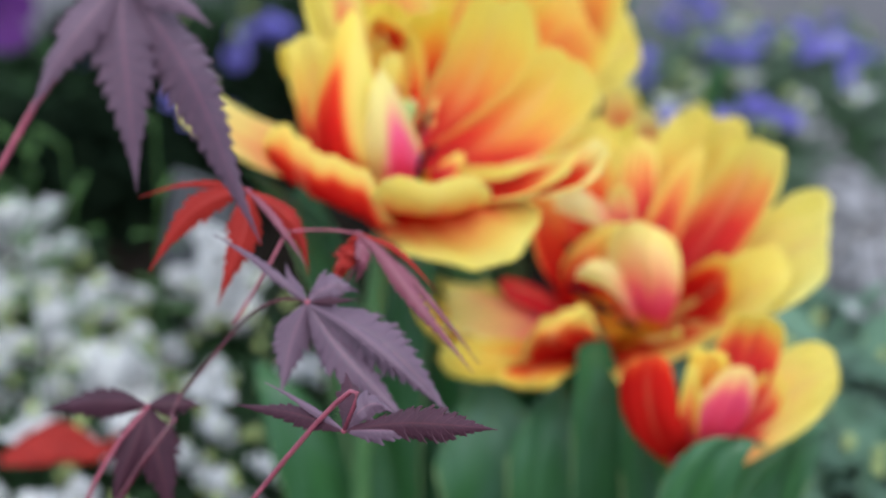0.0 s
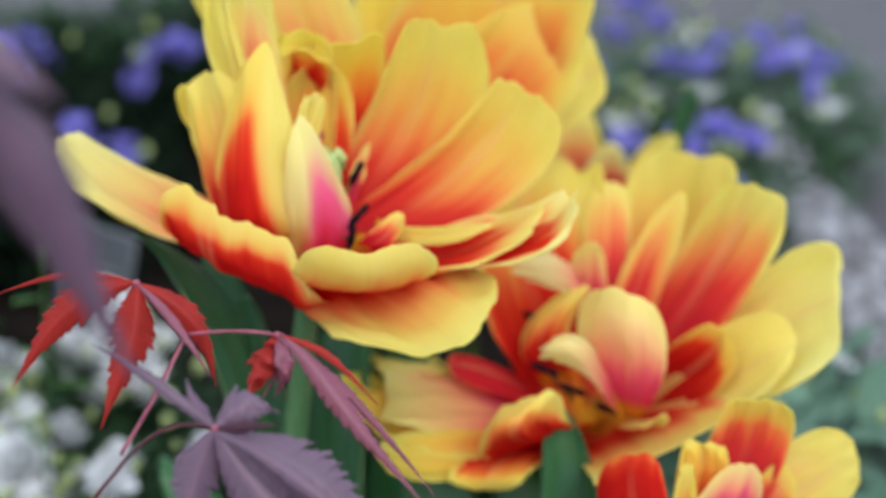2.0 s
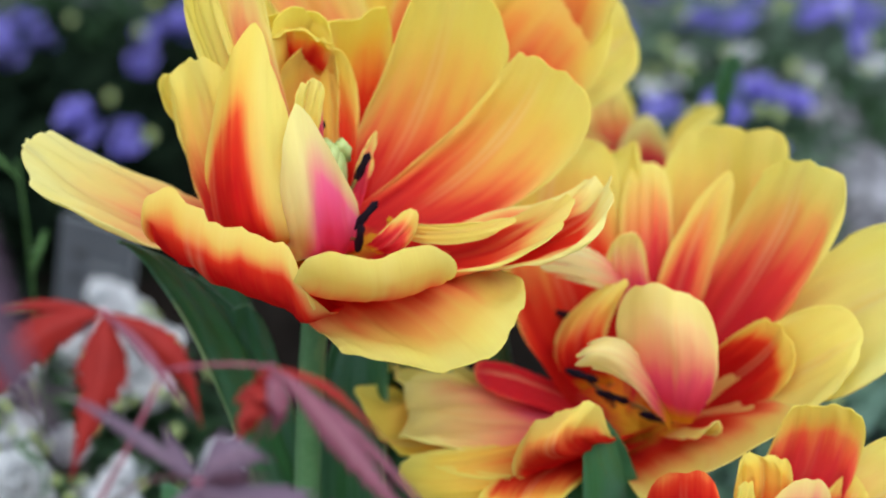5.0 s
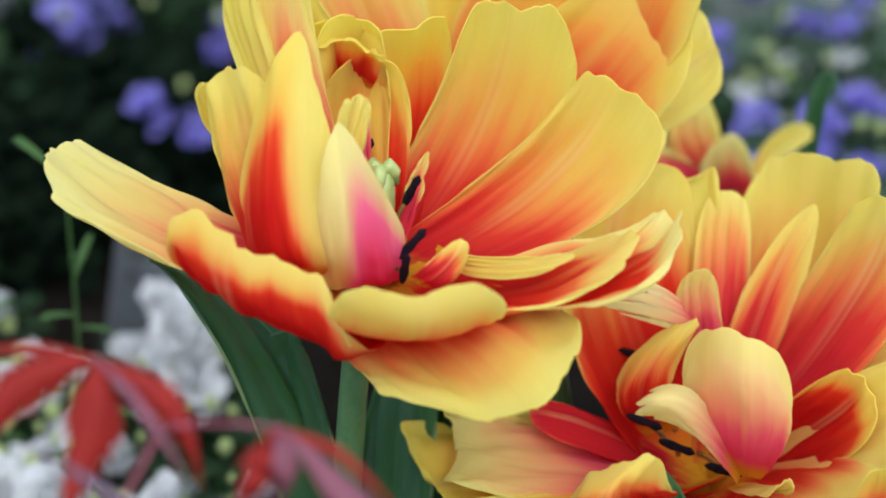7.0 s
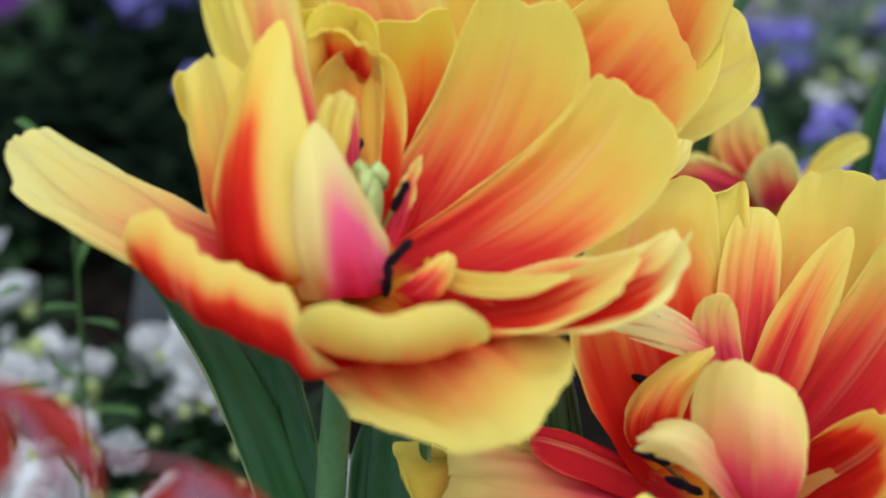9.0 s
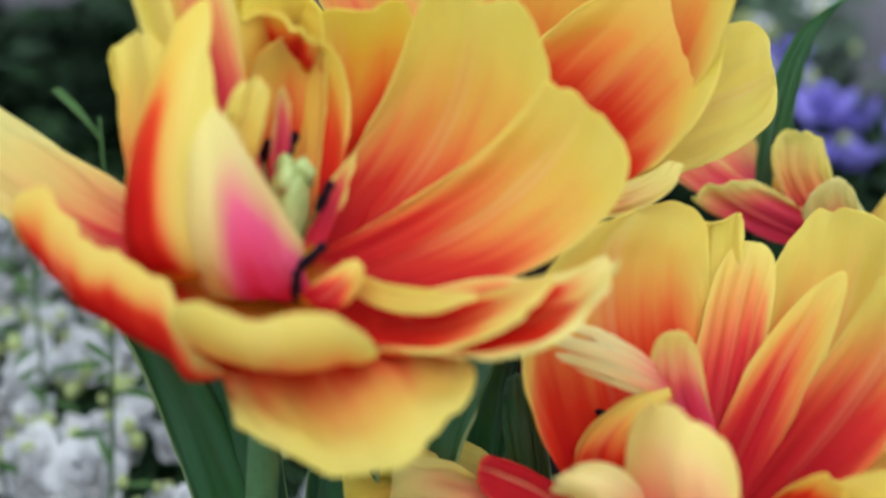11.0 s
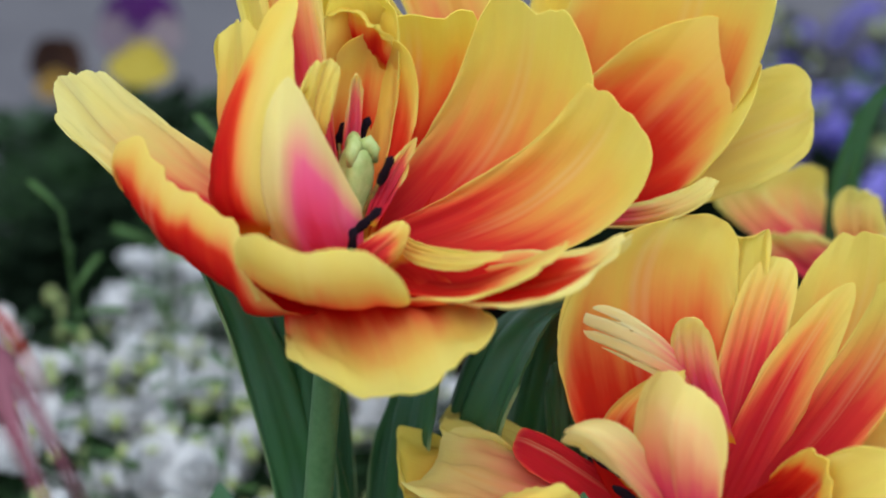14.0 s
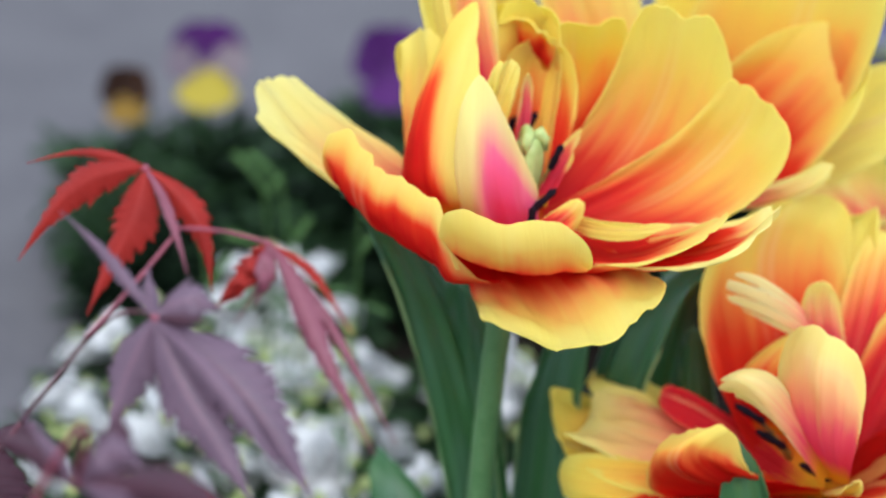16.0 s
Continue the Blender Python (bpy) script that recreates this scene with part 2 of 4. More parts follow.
SOIL = plain("dark_soil", (0.004, 0.003, 0.0025), (0.020, 0.016, 0.013), 45, 0.95, 0.0, 0.0, 1.0, 0.006)
PAVING = plain("grey_paving", (0.070, 0.065, 0.072), (0.113, 0.107, 0.113), 9, 0.85, 0.2, 0.0, 0.4, 0.002)
STONE = stone_material()
WHITE = leaf_material("white_bloom", (0.58, 0.58, 0.57), (0.82, 0.82, 0.82), 0.55, 0.3)
BUD = leaf_material("green_bud", (0.22, 0.30, 0.08), (0.55, 0.58, 0.28), 0.5, 0.1)
BLUE = leaf_material("blue_bloom", (0.12, 0.10, 0.38), (0.30, 0.265, 0.70), 0.55, 0.25)
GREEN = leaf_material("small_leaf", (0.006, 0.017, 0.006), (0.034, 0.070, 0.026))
# small_leaf again, with deep shade put into its colour and no gloss
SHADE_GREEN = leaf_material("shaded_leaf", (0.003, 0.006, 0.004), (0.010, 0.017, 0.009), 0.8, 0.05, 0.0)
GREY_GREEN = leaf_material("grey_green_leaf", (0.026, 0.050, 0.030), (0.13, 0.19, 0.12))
BROAD = leaf_material("broad_leaf", (0.040, 0.090, 0.055), (0.15, 0.25, 0.16), 0.45, 0.2, 0.25)
FRESH = leaf_material("fresh_leaf", (0.030, 0.075, 0.020), (0.095, 0.175, 0.055))
PANSY_PURPLE = leaf_material("pansy_purple", (0.030, 0.007, 0.055), (0.095, 0.022, 0.145))
PANSY_YELLOW = leaf_material("pansy_yellow", (0.26, 0.19, 0.02), (0.44, 0.36, 0.05))
PANSY_BROWN = leaf_material("pansy_brown", (0.012, 0.006, 0.006), (0.045, 0.020, 0.010))
PANSY_OCHRE = leaf_material("pansy_ochre", (0.13, 0.07, 0.012), (0.26, 0.16, 0.03))
PANSY_WHITE = leaf_material("pansy_white", (0.10, 0.07, 0.11), (0.24, 0.20, 0.20))
LABEL_GREY = plain("label_plastic", (0.050, 0.053, 0.060), (0.080, 0.084, 0.092), 30, 0.35, 0.4)
LABEL_PALE = plain("label_edge", (0.13, 0.14, 0.15), (0.20, 0.21, 0.22), 60, 0.35)
LABEL_DARK = plain("label_print", (0.02, 0.02, 0.025), (0.05, 0.05, 0.055), 80, 0.5)


# ---- helpers for things and parts ----
def mesh_object(name, verts, faces, material, uvs=None, smooth=True):
    me = bpy.data.meshes.new(name)
    me.from_pydata([tuple(v) for v in verts], [], faces)
    me.materials.append(material)
    if smooth:
        me.polygons.foreach_set("use_smooth", [True] * len(me.polygons))
    if uvs is not None:
        layer = me.uv_layers.new(name="UVMap")
        loops = np.empty(len(me.loops), dtype=np.int32)
        me.loops.foreach_get("vertex_index", loops)
        layer.data.foreach_set("uv", np.asarray(uvs, dtype=np.float32)[loops].ravel())
    me.update()
    return new(name, me)


def under(parent, ob, label=""):
    """Makes ob, which is built in world places, a part of a thing or of a part."""
    ob.parent = parent
    ob.matrix_parent_inverse = Matrix.Translation(-parent.location)
    if label:
        ob["label"] = label
    return ob


def thing(name, place, label, category, group="", kind=""):
    ob = new(name)
    ob.empty_display_size = 0.02
    ob.location = place
    return tagged(ob, label, category, group, kind)


def curve_points(a, b, c, count):
    """Points on the arc from a to c that passes b half-way."""
    a, b, c = Vector(a), Vector(b), Vector(c)
    k = 2 * b - 0.5 * (a + c)
    return [(1 - s) ** 2 * a + 2 * s * (1 - s) * k + s * s * c for s in (i / (count - 1) for i in range(count))]


def tube(points, radii, sides=9):
    """Vertices and faces of a closed tube along points."""
    verts, faces = [], []
    for i, p in enumerate(points):
        d = (points[min(i + 1, len(points) - 1)] - points[max(i - 1, 0)]).normalized()
        u = d.orthogonal().normalized() if abs(d.z) > 0.95 else d.cross(Vector((0, 0, 1))).normalized()
        w = d.cross(u)
        for k in range(sides):
            a = 2 * math.pi * k / sides
            verts.append(p + radii[i] * (math.cos(a) * u + math.sin(a) * w))
    for i in range(len(points) - 1):
        for k in range(sides):
            a, b = i * sides + k, i * sides + (k + 1) % sides
            faces.append((a, b, b + sides, a + sides))
    faces.append(tuple(range(sides))[::-1])
    faces.append(tuple(range(len(verts) - sides, len(verts))))
    return verts, faces


def sheet(grid, thick):
    """A closed thin shell from a grid of places (rows, columns, 3)."""
    du, dv = np.gradient(grid, axis=0), np.gradient(grid, axis=1)
    n = np.cross(du, dv)
    n /= np.linalg.norm(n, axis=-1, keepdims=True) + 1e-12
    rows, cols = grid.shape[:2]
    verts = np.concatenate([(grid + n * thick / 2).reshape(-1, 3), (grid - n * thick / 2).reshape(-1, 3)])
    count, faces = rows * cols, []
    at = lambda i, j: i * cols + j  # noqa: E731
    for i in range(rows - 1):
        for j in range(cols - 1):
            q = (at(i, j), at(i, j + 1), at(i + 1, j + 1), at(i + 1, j))
            faces += [q, tuple(k + count for k in q[::-1])]
    rim = [at(0, j) for j in range(cols)] + [at(i, cols - 1) for i in range(1, rows)]
    rim += [at(rows - 1, j) for j in range(cols - 2, -1, -1)] + [at(i, 0) for i in range(rows - 2, 0, -1)]
    turn = len(rim)
    for k in range(turn):
        a, b = 2 * count + k, 2 * count + (k + 1) % turn
        faces.append((b, a, a + turn, b + turn))
    return np.concatenate([verts, verts[rim], verts[[k + count for k in rim]]]), faces, rim


made = [0]


def surface(name, base, belly, tip, span, lift, material, root=0.4, blunt=2.2, ruffle=0.0, notch=0.0, thick=0.0004, rows=34, cols=35, crease=0.0011, skew=0.0, lobes=0, cut=0.05, wide=0.58, roll=0.0, lean=0.0):
    """A petal or a leaf: an arc from base over belly to tip, span to either side of it, with edges lifted by lift, an end that is
    rounded (blunt over 2) or pointed, ruffled and frayed edges, pleats and a crease along the middle; skew moves the flame sideways;
    wide is where it is widest, roll bends the end outwards and lean makes one corner longer."""
    made[0] += 1
    seed = made[0] * 7.3
    base, belly, tip, span, lift = (np.array(v, float) for v in (base, belly, tip, span, lift))
    control = (belly - (1 - wide) ** 2 * base - wide**2 * tip) / (2 * wide * (1 - wide))
    v = np.sin(np.linspace(-1, 1, cols) * math.pi / 2)
    e = (1 - np.abs(v) ** blunt) ** (0.5 if blunt >= 2 else 0.9)
    wobble = np.array([noise.noise(Vector((3.1 * a, seed, 0.3))) + 0.28 * noise.noise(Vector((8.0 * a, seed, 4.3))) for a in v])
    fray = np.array([abs(noise.noise(Vector((14.0 * a, seed, 8.8)))) for a in v])
    end = wide + (1 - wide) * e * (1 + (0.03 + min(0.12, 50 * ruffle)) * wobble - (0.01 + 0.04 * (ruffle > 0.0015)) * fray) - notch * np.exp(-((v / 0.16) ** 2))
    end = end * (1 + lean * v)
    if lobes:
        end = end - cut * np.clip(np.abs(np.sin((v + 0.1) * lobes * math.pi / 2)) * -1.6 + 0.8, 0, 1)
    x = np.linspace(0, 1, rows)[:, None]
    s = x * end[None, :]
    w = np.where(s < wide, root + (1 - root) * np.sin(np.clip(s / wide, 0, 1) * math.pi / 2), 1.0)
    w = w * (1 + 0.06 * np.array([[noise.noise(Vector((5.0 * b, seed, 3.3 if a < 0 else 6.1))) for a in (-1, 1)] for b in np.linspace(0, 1, rows)])[:, (v > 0).astype(int)])
    vv = np.broadcast_to(v, s.shape)
    middle = ((1 - s) ** 2)[..., None] * base + (2 * s * (1 - s))[..., None] * control + (s**2)[..., None] * tip
    rise = np.clip(s / wide, 0, 1.3) ** 0.7
    grid = middle + (vv * w)[..., None] * span + (vv**2 * w * rise)[..., None] * lift
    along = tip - base
    normal = np.cross(span, along)
    normal /= np.linalg.norm(normal) + 1e-12
    wave = np.array([[noise.noise(Vector((2.6 * a, 3.2 * b, seed))) + 0.5 * noise.noise(Vector((6.5 * a, 8.0 * b, seed + 9))) for a in v] for b in x[:, 0]])
    rim = np.maximum(vv**2, x**3)
    pleat = np.array([noise.noise(Vector((3.6 * a, seed, 7.7))) + 0.5 * noise.noise(Vector((8.5 * a, seed, 2.2))) for a in v])[None, :] * np.sin(np.clip(s, 0, 1) * math.pi) ** 0.7
    fold = np.exp(-((vv / 0.11) ** 2)) * np.clip(1.25 - s, 0, 1)
    grid = grid + (ruffle * 1.6 * wave * rim * np.clip(2 * s, 0, 1) + crease * (wave * 0.8 - fold + 1.5 * pleat) + roll * np.clip((s - 0.6) / 0.4, 0, 1.2) ** 2)[..., None] * normal
    verts, faces, rim_ids = sheet(grid, thick)
    uv = np.stack([(vv + 1) / 2 + skew, np.broadcast_to(x, s.shape)], -1).reshape(-1, 2)
    return mesh_object(name, verts, faces, material, np.concatenate([uv, uv, uv[rim_ids], uv[rim_ids]]))


def tulip(label, foot):
    return thing("tulip", foot, label, "tulip", "tulips in the bed")


def petal(owner, base, belly, tip, span, lift, flame, **shape):
    ob = surface("petal", base, belly, tip, span, lift, PETAL, **shape)
    ob.color = flame
    return under(owner, ob)


def petal_between(owner, base, left, middle, right, tip, flame, **shape):
    """A petal by its two widest points and the middle between them."""
    left, middle, right = (np.array(v, float) for v in (left, middle, right))
    return petal(owner, base, middle, tip, (right - left) / 2, (right + left) / 2 - middle, flame, **shape)


def blade(owner, base, belly, tip, span, lift, **shape):
    shape = {"root": 0.55, "blunt": 1.35, "ruffle": 0.0012, "thick": 0.0011, "rows": 30, "crease": 0.0012} | shape
    return under(owner, surface("leaf", base, belly, tip, span, lift, BLADE, **shape), "long smooth green tulip leaf")


def blade_between(owner, base, left, middle, right, tip, **shape):
    """A leaf by its two widest points and the middle between them."""
    left, middle, right = (np.array(v, float) for v in (left, middle, right))
    return blade(owner, base, middle, tip, (right - left) / 2, (right + left) / 2 - middle, **shape)


def stem(owner, top, middle, foot, radius):
    points = curve_points(foot, middle, top, 14)
    verts, faces = tube(points, [radius * (1.12 - 0.2 * i / 13) for i in range(14)], 14)
    return under(owner, mesh_object("stem", verts, faces, STEM), "smooth pale green stem")


def pistil(owner, foot, top):
    foot, top = Vector(foot), Vector(top)
    points = [foot.lerp(top, k / 7) for k in range(8)]
    verts, faces = tube(points, [0.0036, 0.0045, 0.0052, 0.0056, 0.0056, 0.0053, 0.0047, 0.0034], 24)
    for i, v in enumerate(verts):
        c = points[i // 24]
        verts[i] = c + (v - c) * (1 + 0.16 * math.cos(3 * 2 * math.pi * (i % 24) / 24))
    ob = under(owner, mesh_object("pistil", verts, faces, OVARY), "pale green three-lobed pistil")
    verts, faces = [], []
    for k in range(3):
        a = 2.1 * k + 0.4
        d = Vector((math.cos(a), math.sin(a), 0))
        v, f = tube([top + d * 0.0006, top + d * 0.0030 + Vector((0, 0, 0.0016)), top + d * 0.0046 + Vector((0, 0, -0.0010)), top + d * 0.0052 + Vector((0, 0, -0.005))], [0.0022, 0.0025, 0.0022, 0.0010], 8)
        faces += [tuple(i + len(verts) for i in g) for g in f]
        verts += v
    st = mesh_object("stigma", verts, faces, OVARY)
    st.parent = ob
    return ob


def stamen(owner, foot, top, axis):
    foot, top = Vector(foot), Vector(top)
    verts, faces = tube(curve_points(foot, foot.lerp(top, 0.5) + Vector((0, 0, 0.001)), top, 6), [0.0011, 0.001, 0.0009, 0.0008, 0.0007, 0.0005], 7)
    ob = under(owner, mesh_object("stamen", verts, faces, FILAMENT))
    d = Vector(axis).normalized()
    verts, faces = tube([top + d * k for k in (-0.0055, -0.0040, -0.001, 0.0025, 0.0055, 0.0072)], [0.0005, 0.0012, 0.0016, 0.0012, 0.0015, 0.0004], 9)
    an = mesh_object("anther", verts, faces, ANTHER)
    an.parent = ob
    return ob


def seedling():
    return thing("maple_seedling", (-0.16, -0.25, 0), "young red and purple maple seedling with finely toothed leaves", "seedling")


LEAF_LABELS = {"red": "bright red toothed maple leaf", "purple": "dull purple toothed maple leaf", "mixed": "pink and red drooping maple leaf", "dark": "dark purple maple leaf"}


def maple_leaf(owner, tone):
    """The knot from which the leaflets of one leaf spread; they hang on it as parts."""
    return {"owner": owner, "tone": tone, "ob": None}


def leaflet(leaf, apex, tip, half, tone, via=None, peak=0.42, fold=0.45, curl=0.0):
    """One lobe of a maple leaf: a lance, widest at peak, with double saw teeth that point forwards and a long drawn-out point,
    folded along its rib, which may bend through via; curl crumples it."""
    made[0] += 1
    k = made[0]
    a, t = Vector(apex), Vector(tip)
    d = t - a
    length = d.length
    along = d.normalized()
    across = d.cross(Vector((0.15, -0.8, 0.55))).normalized()
    face = across.cross(d).normalized()
    rows, cols = 201, 9
    v = np.linspace(-1, 1, cols)
    grid = np.zeros((rows, cols, 3))
    bow = face * length * 0.04 + Vector((0, 0, length * 0.06)) if via is None else Vector(via) - (a + t) / 2
    pitch = 0.0042
    for i in range(rows):
        s = i / (rows - 1)
        u = max(0.0, (s - peak) / (1 - peak))
        w = half * 1.36 * (0.05 + math.sin(math.pi / 2 * min(1.0, s / peak)) ** 1.1 * (1 - u**1.4) * (1 - 0.5 * u)) * (1 - s**8)
        c = a + d * s + bow * math.sin(math.pi * s) + across * (0.04 * length * noise.noise(Vector((1.5 * s, k * 3.1, 1))))
        for j in range(cols):
            side = 3.0 if v[j] < 0 else 8.0
            run = s * length / pitch + 0.9 * noise.noise(Vector((s * 5, k, side)))
            big, small = run % 1.0, (2.6 * run) % 1.0
            bite = (0.34 + 0.22 * noise.noise(Vector((s * 9, k, side + 2)))) * (1 - big) + 0.13 * (1 - small)
            edge = abs(v[j]) ** 3 * min(1.0, 7 * s)
            reach = abs(v[j]) * w * (1 - bite * edge)
            sway = curl * half * noise.noise(Vector((s * 7, k + 0.5, v[j] * 1.3)))
            grid[i, j] = c + across * math.copysign(reach, v[j]) - face * (abs(v[j]) * w * fold - sway) + along * (edge * (0.35 * w * big - 0.10 * w))
    verts, faces, rim_ids = sheet(grid, 0.0004)
    uv = np.stack(np.broadcast_arrays((v + 1)[None, :] / 2, np.linspace(0, 1, rows)[:, None]), -1).reshape(-1, 2)
    if leaf["ob"] is None:
        knot = bmesh.new()
        bmesh.ops.create_icosphere(knot, subdivisions=2, radius=0.0011, matrix=Matrix.Translation(a))
        me = bpy.data.meshes.new("leaf")
        knot.to_mesh(me)
        knot.free()
        me.materials.append(TWIG)
        leaf["ob"] = under(leaf["owner"], new("leaf", me), LEAF_LABELS[leaf["tone"]])
    ob = mesh_object("leaflet", verts, faces, MAPLE[tone], np.concatenate([uv, uv, uv[rim_ids], uv[rim_ids]]))
    ob.parent = leaf["ob"]
    return ob


def twig(owner, a, b, c, radius, material=None):
    points = curve_points(a, b, c, 12)
    verts, faces = tube(points, [radius * (0.9 + 0.2 * i / 11) for i in range(12)], 8)
    return under(owner, mesh_object("twig", verts, faces, material or TWIG))


# ---- ground, bed, paving and edging ----
def ground():
    ob = mesh_object("ground", [(-40, -40, -0.012), (40, -40, -0.012), (40, 40, -0.012), (-40, 40, -0.012)], [(0, 1, 2, 3)], PAVING, smooth=False)
    return tagged(ob, "flat pale grey paving round the flower bed", "paving", kind="structure")


def soil_bed():
    """The bed's soil, crumbled and a little higher towards its middle."""
    nx, ny = 150, 190
    verts = []
    for j in range(ny):
        for i in range(nx):
            u, w = i / (nx - 1), j / (ny - 1)
            near, far = -0.70, 1.03 + 0.05 * math.sin(6 * u)
            y = near + (far - near) * w
            left, right = -0.455 - 0.36 * max(0.0, y - 0.45) + 0.008 * math.sin(25 * w), 0.345 + 0.02 * math.sin(7 * w + 1)
            x = left + (right - left) * u
            brim = min(1.0, 9 * min(u, 1 - u, w, 1 - w))
            p = Vector((x, y, 0))
            z = 0.010 * noise.noise(p * 14) + 0.006 * noise.noise(p * 55) + 0.003 * noise.noise(p * 140)
            verts.append((x, y, -0.02 + brim * (0.018 + z)))
    faces = [(j * nx + i, j * nx + i + 1, (j + 1) * nx + i + 1, (j + 1) * nx + i) for j in range(ny - 1) for i in range(nx - 1)]
    return tagged(mesh_object("soil", verts, faces, SOIL), "dark crumbly moist soil of the flower bed", "soil", kind="structure")


def stone_edging():
    """Weathered stones laid end to end along the bed, pitted and uneven."""
    root = thing("stone_edging", (0.33, 0.46, 0), "weathered grey pitted stones laid along the flower bed", "stone edging", kind="structure")
    line = curve_points((0.292, 0.76, 0.03), (0.330, 0.48, 0.028), (0.352, 0.18, 0.022), 121)
    sides = 36
    for first, last in ((0, 27), (27, 62), (62, 92), (92, 120)):
        pts, verts = line[first:last + 1], []
        count = len(pts)
        for i, p in enumerate(pts):
            u = i / (count - 1)
            end = (1 - (2 * abs(u - 0.5)) ** 10) ** 0.5 + 0.02
            for k in range(sides):
                a = 2 * math.pi * k / sides
                d = Vector((math.cos(a), 0, math.sin(a)))
                q = p + d * 0.04
                r = 0.036 * end * (1 + 0.28 * noise.noise(q * 17) + 0.16 * noise.noise(q * 45) + 0.10 * noise.noise(q * 110) + 0.05 * noise.noise(q * 240))
                verts.append(p + Vector((d.x * 1.15 * r, 0, d.z * r)))
        faces = [(i * sides + k, i * sides + (k + 1) % sides, (i + 1) * sides + (k + 1) % sides, (i + 1) * sides + k) for i in range(count - 1) for k in range(sides)]
        faces += [tuple(range(sides))[::-1], tuple(range((count - 1) * sides, count * sides))]
        under(root, mesh_object("stone", verts, faces, STONE))


ground()
soil_bed()
stone_edging()

# ---- tulips and maple ----

# the tall open tulip
TALL_BASE = (-0.006, 0.0, 0.300)
tall = tulip("yellow and red double tulip, wide open on an upright stem", (-0.012, 0.02, 0))
petal_between(tall, TALL_BASE, (-0.080, -0.014, 0.324), (-0.075, -0.001, 0.324), (-0.078, 0.0155, 0.3345), (-0.1015, -0.004, 0.3475), (0.66, 1.2, 0.15, 0.95), root=0.35, ruffle=0.0026, blunt=2.8, wide=0.66)
petal_between(tall, TALL_BASE, (-0.060, -0.044, 0.334), (-0.034, -0.056, 0.319), (-0.007, -0.058, 0.3105), (-0.032, -0.053, 0.344), (1.08, 1.1, 0, 0.35), root=0.7, ruffle=0.0026, blunt=5, skew=0.17, roll=0.004, wide=0.6)
petal_between(tall, TALL_BASE, (-0.0135, -0.060, 0.3195), (0.0125, -0.0655, 0.3155), (0.038, -0.054, 0.3165), (0.0125, -0.0735, 0.3370), (0.70, 1.3, 0.08, 0.45), root=0.6, blunt=4.5, notch=0.04, ruffle=0.0004, crease=0.0005, roll=0.001)
petal_between(tall, TALL_BASE, (0.0015, -0.0545, 0.2905), (0.030, -0.050, 0.3000), (0.0612, -0.0424, 0.3085), (0.045, -0.0755, 0.2955), (0.69, 1.4, 0, 0.35), root=0.6, blunt=1.75, ruffle=0.0014, crease=0.0022, wide=0.62)
petal(tall, TALL_BASE, (0.046, -0.028, 0.311), (0.077, -0.034, 0.332), (-0.002, 0.0195, -0.002), (0.004, 0.0005, 0.002), (0.98, 0.66, 0, 0.45), root=0.5, ruffle=0.0012)
petal(tall, TALL_BASE, (0.066, -0.03, 0.315), (0.093, -0.018, 0.329), (-0.001, 0.0205, -0.0005), (0.004, 0.0015, 0.0045), (1.02, 0.66, 0, 0.9), root=0.5, ruffle=0.0026)
petal(tall, (0.018, -0.012, 0.318), (0.036, -0.027, 0.319), (0.06, -0.036, 0.327), (0.0005, 0.003, 0.002), (0.0025, -0.001, 0), (0.25, 1, 0, 0.4), root=0.5, blunt=2.4)
petal(tall, (0.012, -0.028, 0.315), (0.021, -0.032, 0.322), (0.027, -0.028, 0.329), (-0.004, 0, 0.003), (-0.001, 0.002, -0.002), (0.85, 1, 0.1, 0.2), root=0.6)
petal(tall, TALL_BASE, (0.053, 0.024, 0.324), (0.075, 0.021, 0.359), (0.0175, -0.0055, -0.0075), (0.0055, -0.0085, 0.0040), (0.64, 1.3, 0.05, 0.25), root=0.45, ruffle=0.0012, blunt=4.5)
petal(tall, TALL_BASE, (0.031, 0.041, 0.334), (0.044, 0.03, 0.382), (0.0215, 0.0015, -0.004), (0.0045, -0.0055, 0.004), (0.64, 1.3, 0.05, 0.3), root=0.45, ruffle=0.0014, blunt=5)
petal(tall, TALL_BASE, (-0.001, 0.044, 0.34), (0.003, 0.034, 0.374), (0.0205, 0.016, -0.0075), (0.0025, -0.014, 0.0195), (0.76, 1.3, 0, 0.05), root=0.5, ruffle=0.0018, blunt=3.4)
petal_between(tall, TALL_BASE, (-0.028, 0.022, 0.362), (-0.013, 0.030, 0.362), (0.003, 0.026, 0.362), (-0.011, 0.026, 0.381), (0.35, 1.3, 0, 0.1), root=0.5, ruffle=0.002, blunt=3)
petal_between(tall, (-0.012, 0.027, 0.356), (-0.024, 0.017, 0.368), (-0.011, 0.019, 0.3755), (0.003, 0.017, 0.369), (-0.010, 0.0145, 0.3785), (0.55, 1.2, 0, 0.05), root=0.7, ruffle=0.0018, blunt=3)
petal_between(tall, TALL_BASE, (-0.020, 0.016, 0.345), (-0.006, 0.024, 0.347), (0.010, 0.023, 0.346), (-0.004, 0.022, 0.370), (0.72, 1.4, 0, 0.1), root=0.5, ruffle=0.001, blunt=2.6)
petal(tall, (-0.010, -0.012, 0.345), (-0.008, -0.016, 0.358), (-0.004, -0.0145, 0.3715), (0.005, 0.002, -0.0005), (0.001, -0.001, 0.0025), (0.2, 1, 0, 0.6), root=0.5, ruffle=0.001, blunt=2.6)
